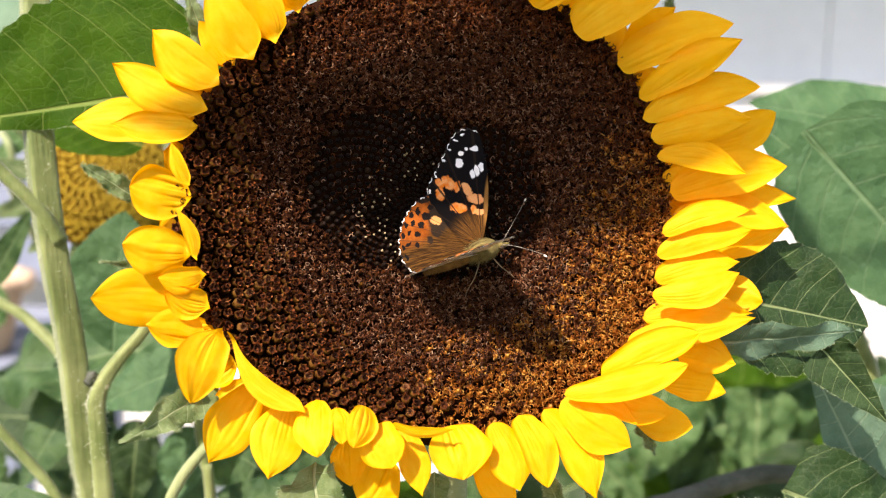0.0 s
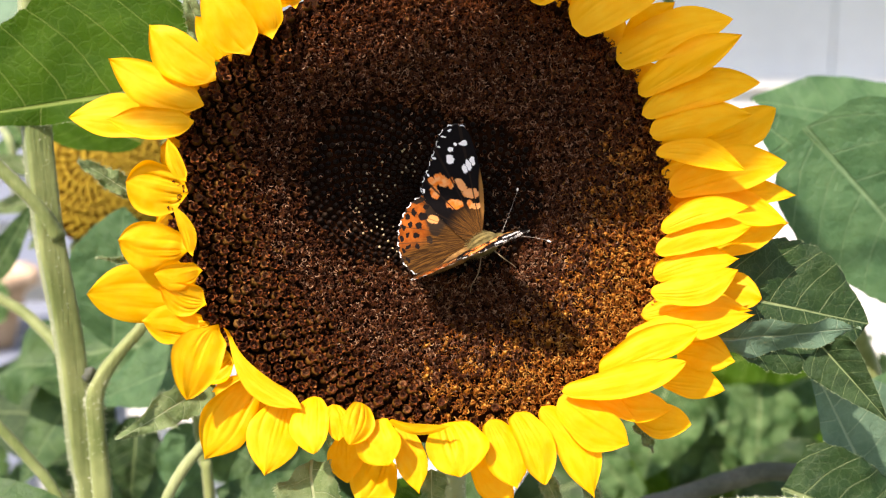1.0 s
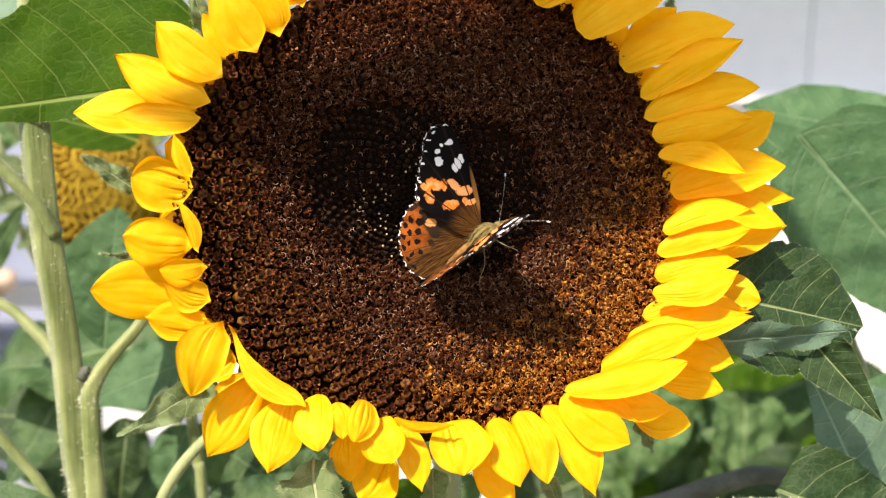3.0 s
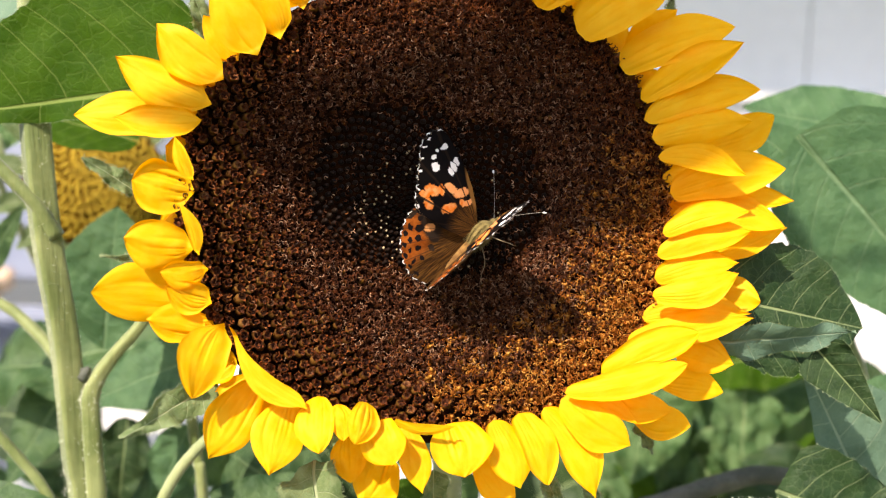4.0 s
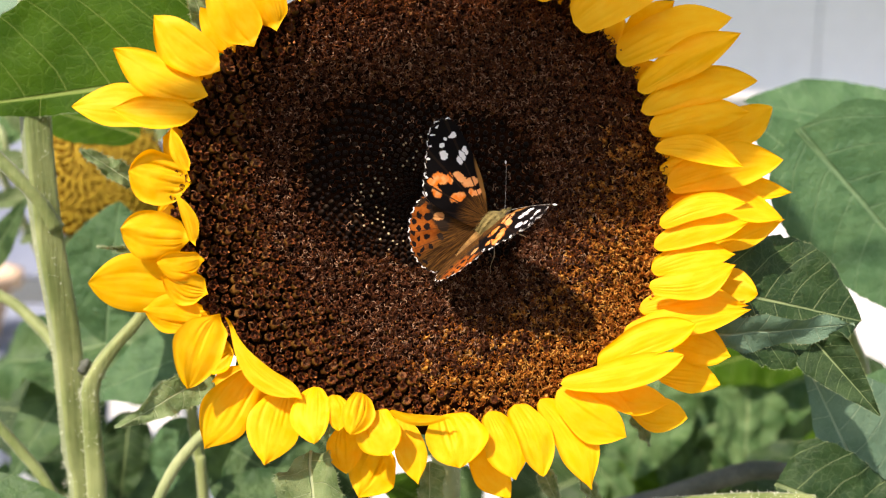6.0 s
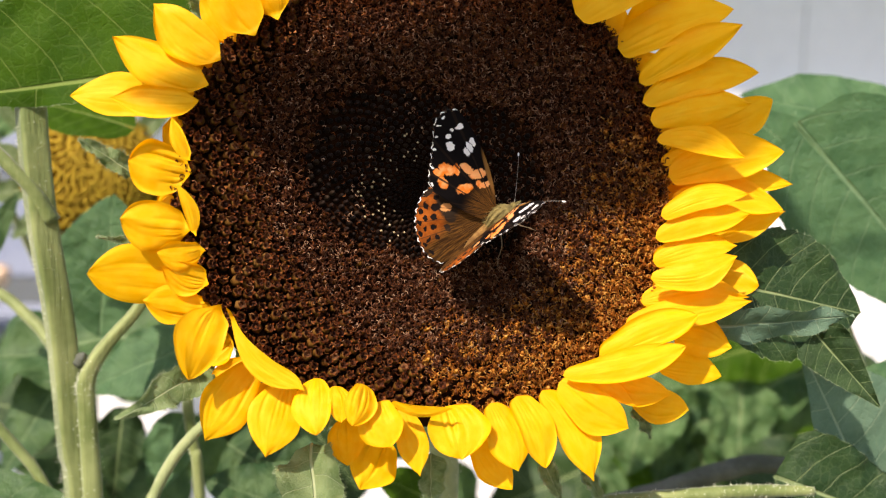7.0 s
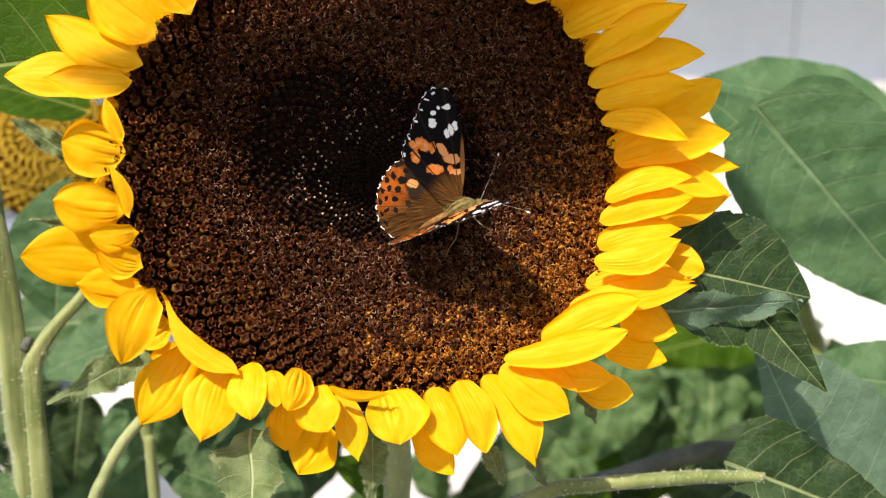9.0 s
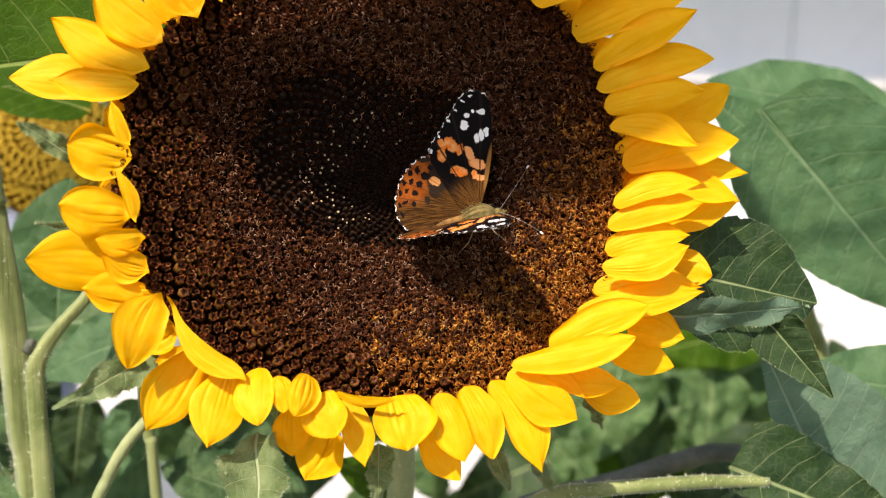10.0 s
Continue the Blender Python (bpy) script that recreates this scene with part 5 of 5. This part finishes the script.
def forewing_material(mirror):
    n = Nodes("forewing_upper")
    p, w = wing_coords(n, mirror, FORE_REACH)
    black, orange = (0.004, 0.003, 0.003), (0.74, 0.17, 0.012)
    tan = n.mix(rays(n, p, 0.9), (0.04, 0.018, 0.006), (0.175, 0.072, 0.014))
    far = n.vec("LENGTH", p)
    base = n.mix(n.step(far, 6.0, 11.5), tan, black)
    tone = n.mix(n.step(n.noise(0.45, 4.0, p), 0.35, 0.68), orange, (0.78, 0.36, 0.13))
    base = n.mix(spots(n, w, FORE_ORANGE), base, tone)
    base = n.mix(n.math("MULTIPLY", spots(n, w, FORE_ORANGE[2:5]), 0.6), base, (0.80, 0.38, 0.15))
    base = n.mix(spots(n, w, [(3.4, 9.6, 0.9, 0.8, 0)]), base, black)
    veins = n.math("PINGPONG", n.math("ADD", n.math("MULTIPLY", n.math("ARCTAN2", *n.xyz(p)[:2]), 1.0), 0.06), 0.16)
    base = n.mix(n.step(veins, 0.010, 0.022, 0.9, 0.0), base, (0.015, 0.009, 0.006))
    base = n.mix(spots(n, p, [(5.3, 10.6, 0.75, 6.0, 24)], 0.6), base, (0.26, 0.12, 0.03))
    base = n.mix(spots(n, w, FORE_WHITE), base, (0.86, 0.84, 0.80))
    return n.solid(base, 0.7, n.bump(n.noise(6.0, 3.0, p), 0.3, 0.0002), spec=0.06, through=base, share=0.12)


def hindwing_material(mirror):
    n = Nodes("hindwing_upper")
    p, w = wing_coords(n, mirror, HIND_REACH)
    x, y, _ = n.xyz(p)
    tan = n.mix(rays(n, p, 1.0), (0.036, 0.016, 0.005), (0.120, 0.052, 0.011))
    orange = n.mix(n.step(n.noise(0.35, 3.0, p), 0.35, 0.65), (0.23, 0.052, 0.006), (0.38, 0.100, 0.014))
    reach = n.step(n.math("SUBTRACT", n.math("MULTIPLY", x, -1.0), n.math("MULTIPLY", y, -0.35)), 15.0, 18.5)
    base = n.mix(n.math("MULTIPLY", reach, n.step(y, 4.0, 9.0)), tan, orange)
    base = n.mix(spots(n, w, [(-9.0, 11.8, 3.6, 5.6, 35), (-5.0, 7.6, 2.2, 2.6, 35), (-12.0, 7.6, 1.6, 1.8, 0), (-14.6, 5.6, 0.9, 1.2, 0), (-12.6, 16.9, 2.2, 0.9, 10)]), base, (0.025, 0.016, 0.010))
    base = n.mix(spots(n, w, [(-11.0, 10.4, 1.7, 1.2, 30)]), base, (0.66, 0.30, 0.10))
    veins = n.math("PINGPONG", n.math("ADD", n.math("ARCTAN2", *n.xyz(p)[:2]), 0.03), 0.10)
    base = n.mix(n.step(veins, 0.003, 0.010, 0.7, 0.0), base, (0.05, 0.025, 0.012))
    base = n.mix(spots(n, w, HIND_BLACK), base, (0.010, 0.007, 0.006))
    return n.solid(base, 0.75, n.bump(n.noise(6.0, 3.0, p), 0.3, 0.0002), spec=0.06, through=base, share=0.12)


def underside_material():
    n = Nodes("wing_underside")
    p = n.vec("MULTIPLY", n.place(), (1 / BM, 1 / BM, 0.0))
    cells = n.add("ShaderNodeTexVoronoi")
    n.put(p, cells.inputs["Vector"])
    n.put(0.42, cells.inputs["Scale"])
    base = n.mix(n.step(cells.outputs[0], 0.3, 0.7), (0.62, 0.44, 0.22), (0.20, 0.11, 0.04))
    base = n.mix(n.step(n.noise(0.7, 4.0, p), 0.55, 0.62), base, (0.80, 0.74, 0.62))
    return n.solid(base, 0.75, sheen=0.2, spec=0.12, through=base, share=0.12)


FRINGE = plain_material("wing_fringe", (0.62, 0.60, 0.55), (0.85, 0.83, 0.78), 0.7, 900.0)
FRINGE_DARK = plain_material("wing_margin", (0.008, 0.006, 0.005), (0.02, 0.014, 0.010), 0.7, 900.0)
UNDER = underside_material()


def wing_mesh(name, outline, mat, mirror, edge_from, edge_to, camber, reach, margin):
    """A two-sided wing: upper and lower sheet 0.12 mm apart, and a scalloped fringe chequered white and dark."""
    run = curve_points([(x, y * reach, 0) for x, y in outline] + [(outline[0][0], outline[0][1] * reach, 0)], 8)[:-1]
    count, rings = len(run), 9
    root = Vector((outline[0][0], outline[0][1] * reach, 0))
    flip = -1 if mirror else 1
    a, b = edge_from * 8, edge_to * 8
    verts, faces, slots = [], [], []

    def at(p, lift):
        d = (p - root).length
        z = camber * math.sin(min(1, d / 28) * math.pi) + 0.25 * math.sin(p.y * 0.9 + p.x * 0.5) * min(1, d / 12) * 0.5
        return Vector((p.x, p.y * flip, z + lift)) * BM

    for lift in (0.06, -0.06):
        base = len(verts)
        verts.append(at(root, lift))
        for r in range(1, rings + 1):
            for k, q in enumerate(run):
                p = root + (q - root) * r / rings
                if r == rings and a <= k <= b:
                    p = p + (p - root).normalized() * 0.35 * math.sin((k - a) * 1.55)
                verts.append(at(p, lift))
        for k in range(count):
            j = (k + 1) % count
            faces.append((base, base + 1 + k, base + 1 + j))
            slots.append(0 if lift > 0 else 1)
            for r in range(rings - 1):
                i = base + 1 + r * count
                faces.append((i + k, i + count + k, i + count + j, i + j))
                if margin and r == rings - 2 and a <= k < b:
                    slots.append(3)
                else:
                    slots.append(0 if lift > 0 else 1)
    edge = len(verts)
    for k in range(a, b + 1):
        p = run[k % count]
        o = (p - root).normalized()
        wide = 0.42 + 0.26 * math.sin((k - a) * 1.55)
        verts += [at(p, 0.0), at(p + o * wide, 0.0)]
    for k in range(b - a):
        i = edge + 2 * k
        faces.append((i, i + 1, i + 3, i + 2))
        slots.append(2 if math.sin((k + 0.5) * 0.95) > -0.1 else 3)
    return mesh_of(name, verts, faces, [mat, UNDER, FRINGE, FRINGE_DARK], slots=slots)


def blob(name, stations, mat, sides=14, fuzz=0.0, seed=0):
    """A body part lofted along x from (x, z, half-width, half-height), in mm; fuzz gives short hairs."""
    rng = random.Random(seed)
    pts = curve_points([(x, z, w) for x, z, w, h in stations], 4)
    hts = curve_points([(h, 0, 0) for x, z, w, h in stations], 4)
    verts, faces = [], []
    for p, h in zip(pts, hts):
        for k in range(sides):
            t = 2 * math.pi * k / sides
            verts.append(Vector((p.x, math.cos(t) * max(p.z, 0.02), p.y + math.sin(t) * max(h.x, 0.02))) * BM)
    n = len(pts)
    for i in range(n - 1):
        for k in range(sides):
            j = (k + 1) % sides
            faces.append((i * sides + k, (i + 1) * sides + k, (i + 1) * sides + j, i * sides + j))
    faces += [tuple(range(sides)), tuple(reversed([(n - 1) * sides + k for k in range(sides)]))]
    if fuzz:
        for _ in range(1500):
            i, k = rng.randrange(1, n - 2), rng.randrange(sides)
            c = verts[i * sides + k]
            mid = Vector((pts[i].x, 0, pts[i].y)) * BM
            o = (c - mid).normalized()
            e = c + (o * 0.5 + Vector((-1.0, rng.uniform(-0.4, 0.4), rng.uniform(-0.3, 0.3)))) * fuzz * BM * rng.uniform(0.4, 1.0)
            s = o.cross(Vector((1, 0, 0))) * 0.075 * BM
            b = len(verts)
            verts += [c - s, c + s, e]
            faces.append((b, b + 1, b + 2))
    return mesh_of(name, verts, faces, [mat])


BODY_HAIR = plain_material("olive_brown_fur", (0.032, 0.026, 0.008), (0.29, 0.22, 0.070), 0.9, 600.0, by_island=True)
ABDOMEN = plain_material("tan_abdomen", (0.13, 0.062, 0.015), (0.28, 0.15, 0.04), 0.85, 500.0)
LEG = plain_material("leg_chitin", (0.20, 0.14, 0.08), (0.40, 0.30, 0.18), 0.5, 500.0)
EYE = plain_material("dark_eye", (0.03, 0.02, 0.012), (0.06, 0.035, 0.02), 0.25, 700.0)
FEELER = plain_material("feeler", (0.10, 0.075, 0.05), (0.55, 0.50, 0.42), 0.5, 2500.0)
CLUB = plain_material("feeler_club", (0.75, 0.70, 0.60), (0.88, 0.85, 0.78), 0.5, 900.0)


def butterfly():
    b = thing("butterfly", (0, 0, 0), "orange, black and white butterfly resting on the sunflower disc", "butterfly")
    part("thorax", blob("thorax", [(-4.0, 0, 1.7, 1.9), (-1.5, 0.4, 3.1, 3.1), (1.5, 0.6, 3.4, 3.4), (4.0, 0.5, 2.7, 2.7), (5.4, 0.1, 1.5, 1.5)], BODY_HAIR, 14, 2.2, 1), b, label="furry olive-brown thorax")
    part("abdomen", blob("abdomen", [(-2.6, 0, 1.5, 1.6), (-6, -0.2, 2.0, 2.1), (-10, -0.5, 1.9, 2.0), (-14, -0.9, 1.4, 1.5), (-17.5, -1.2, 0.7, 0.8), (-18.6, -1.3, 0.2, 0.2)], ABDOMEN, 14, 0.9, 2), b, label="tan tapering abdomen")
    head = part("head", blob("head", [(5.0, 0, 0.9, 0.9), (5.8, 0.1, 1.35, 1.25), (6.8, 0, 1.3, 1.2), (7.8, -0.2, 0.6, 0.6), (9.0, -0.2, 0.25, 0.3)], BODY_HAIR, 12, 0.8, 3), b)
    for s in (-1, 1):
        part("eye", blob("eye", [(5.5, 0, 0.1, 0.1), (5.8, 0, 0.55, 0.75), (6.5, 0, 0.75, 0.9), (7.1, 0, 0.5, 0.6), (7.4, 0, 0.1, 0.1)], EYE, 10), head, Matrix.Translation((0, s * 1.0 * BM, 0.1 * BM)))
        run = [Vector(p) * BM for p in ((7.0, s * 0.5, 0.7), (9.9, s * 3.0, 1.8), (13.2, s * 6.2, 2.6), (16.8, s * 10.0, 3.2), (17.4, s * 10.8, 3.2))]
        ant = part("antenna", tube("antenna", run, [0.00008, 0.00005, 0.00005, 0.00005, 0.00006], FEELER, 6, 6), b)
        tip = [run[-1], run[-1] + (run[-1] - run[-2]) * 0.5, run[-1] + (run[-1] - run[-2]) * 1.2]
        part("club", tube("club", tip, [0.00014, 0.00028, 0.00012], CLUB, 8, 4), ant, label="pale antenna tip")
    for s in (-1, 1):
        for x0, x1, out in ((2.5, 6.0, 5.0), (-1.0, -7.5, 6.0)):
            run = [Vector(p) * BM for p in ((x0, s * 1.4, -1.5), (x0 + (x1 - x0) * 0.5, s * out, -3.2), (x1, s * (out + 0.5), -7.0), (x1 + (1.0 if x1 > 0 else -1.5), s * (out + 1.5), -9.0))]
            part("leg", tube("leg", run, [0.00022, 0.00014, 0.0001, 0.00007], LEG, 6, 5), b)
    wings = {}
    for side, mirror in (("left", False), ("right", True)):
        f = part("forewing", wing_mesh("forewing", FORE_OUTLINE, forewing_material(mirror), mirror, 4, 11, 0.9, FORE_REACH, False), b, label="black forewing with orange patches and white spots")
        h = part("hindwing", wing_mesh("hindwing", HIND_OUTLINE, hindwing_material(mirror), mirror, 2, 10, 0.6, HIND_REACH, False), b, label="orange-brown hindwing with black spots and white fringe")
        wings[side] = (f, h)
    return b, wings


BUTTERFLY, WINGS = butterfly()

# seconds, place on the disc in mm (right, up, out), heading, pitch, roll, left wing, right wing in degrees
FLIGHT = [
    (0, 14.6, -11.2, -0.8, 17.8, -10.9, 37.4, 36.8, 54.5),
    (0.5, 14.3, -11.0, -0.8, 21.7, -9.8, 39.5, 36.8, 50.9),
    (1, 15.4, -10.5, -0.8, 24.6, -3.9, 37.1, 39.2, 50.5),
    (1.5, 15.5, -10.1, -0.9, 27.3, -4.9, 35.2, 39.7, 50.5),
    (2, 13.9, -8.6, -0.9, 31.0, -4.4, 33.1, 50.6, 54.0),
    (2.5, 14.0, -8.5, -0.8, 34.3, -5.2, 33.1, 48.9, 55.4),
    (2.7, 14.5, -8.4, -0.7, 34.6, -5.6, 33.5, 47.6, 55.2),
    (3.8, 14.7, -8.6, -0.9, 44.9, -0.1, 33.7, 45.9, 51.8),
    (4, 13.7, -7.5, -0.9, 43.5, 0.2, 32.2, 54.4, 57.8),
    (4.5, 14.5, -6.8, -0.9, 47.5, 1.5, 32.0, 48.2, 51.5),
    (5, 15.3, -6.5, -0.8, 48.5, 0.1, 33.1, 48.6, 49.4),
    (5.5, 15.5, -6.9, -0.9, 46.0, 3.6, 32.5, 47.4, 48.7),
    (5.7, 16.5, -7.2, -0.9, 43.8, -0.5, 31.7, 50.4, 49.4),
    (6.8, 18.6, -6.9, -0.8, 38.9, -2.6, 33.3, 48.2, 48.0),
    (7, 19.4, -7.6, -0.8, 40.0, -8.3, 32.0, 44.1, 53.9),
    (7.3, 17.9, -8.8, -0.7, 35.9, -10.2, 30.2, 44.1, 51.7),
    (7.5, 19.8, -9.0, -0.8, 26.2, -15.4, 32.1, 41.0, 58.7),
    (7.8, 22.2, -9.2, -0.9, 28.1, -11.7, 27.6, 41.0, 56.8),
    (8, 23.2, -10.1, -1.0, 23.6, -14.5, 30.3, 41.0, 57.9),
    (8.2, 23.1, -9.4, -1.0, 25.1, -13.7, 29.1, 41.0, 53.9),
    (8.5, 24.6, -10.0, -0.9, 20.0, -9.8, 30.4, 41.0, 57.9),
    (8.8, 23.9, -10.4, -0.9, 22.4, -5.8, 30.3, 41.0, 55.3),
    (9, 24.6, -9.9, -0.8, 23.3, -6.2, 29.6, 41.0, 54.9),
    (9.3, 24.3, -9.9, -0.7, 23.5, -5.8, 30.4, 41.0, 53.1),
    (9.5, 25.5, -10.0, -0.6, 16.5, -8.9, 29.6, 41.0, 56.6),
    (9.7, 25.2, -10.7, -0.7, 13.4, -11.0, 24.4, 41.0, 59.8),
    (10, 27.2, -10.1, -0.6, 12.4, -15.0, 26.1, 37.9, 56.0),
]



def motions():
    body, left, right, steeper = [], [], [], []
    for t, u, v, h, heading, pitch, roll, lift_l, lift_r in FLIGHT:
        m = HEAD_POSE @ pose(u * MM, v * MM, h * MM, 0, 0, heading) @ pose(0, 0, 0, 0, pitch, 0) @ pose(0, 0, 0, -roll, 0, 0)
        body.append((t, m))
        left.append((t, pose(0.001, 0.0012, 0.0016, lift_l, 0, 0)))
        right.append((t, pose(0.001, -0.0012, 0.0016, -lift_r, 0, 0)))
        # turned uphill, it holds the forewing a little steeper than the hindwing
        steeper.append((t, pose(0.001, 0.0012, 0.0016, lift_l + 7 * min(1, max(0, (heading - 24) / 10)), 0, 0)))
    walk(BUTTERFLY, body)
    for side, rows in (("left", left), ("right", right)):
        f, h = WINGS[side]
        walk(f, steeper if side == "left" else rows)
        walk(h, [(t, m @ pose(0, 0, -0.0003)) for t, m in rows])


florets(DISC)
motions()
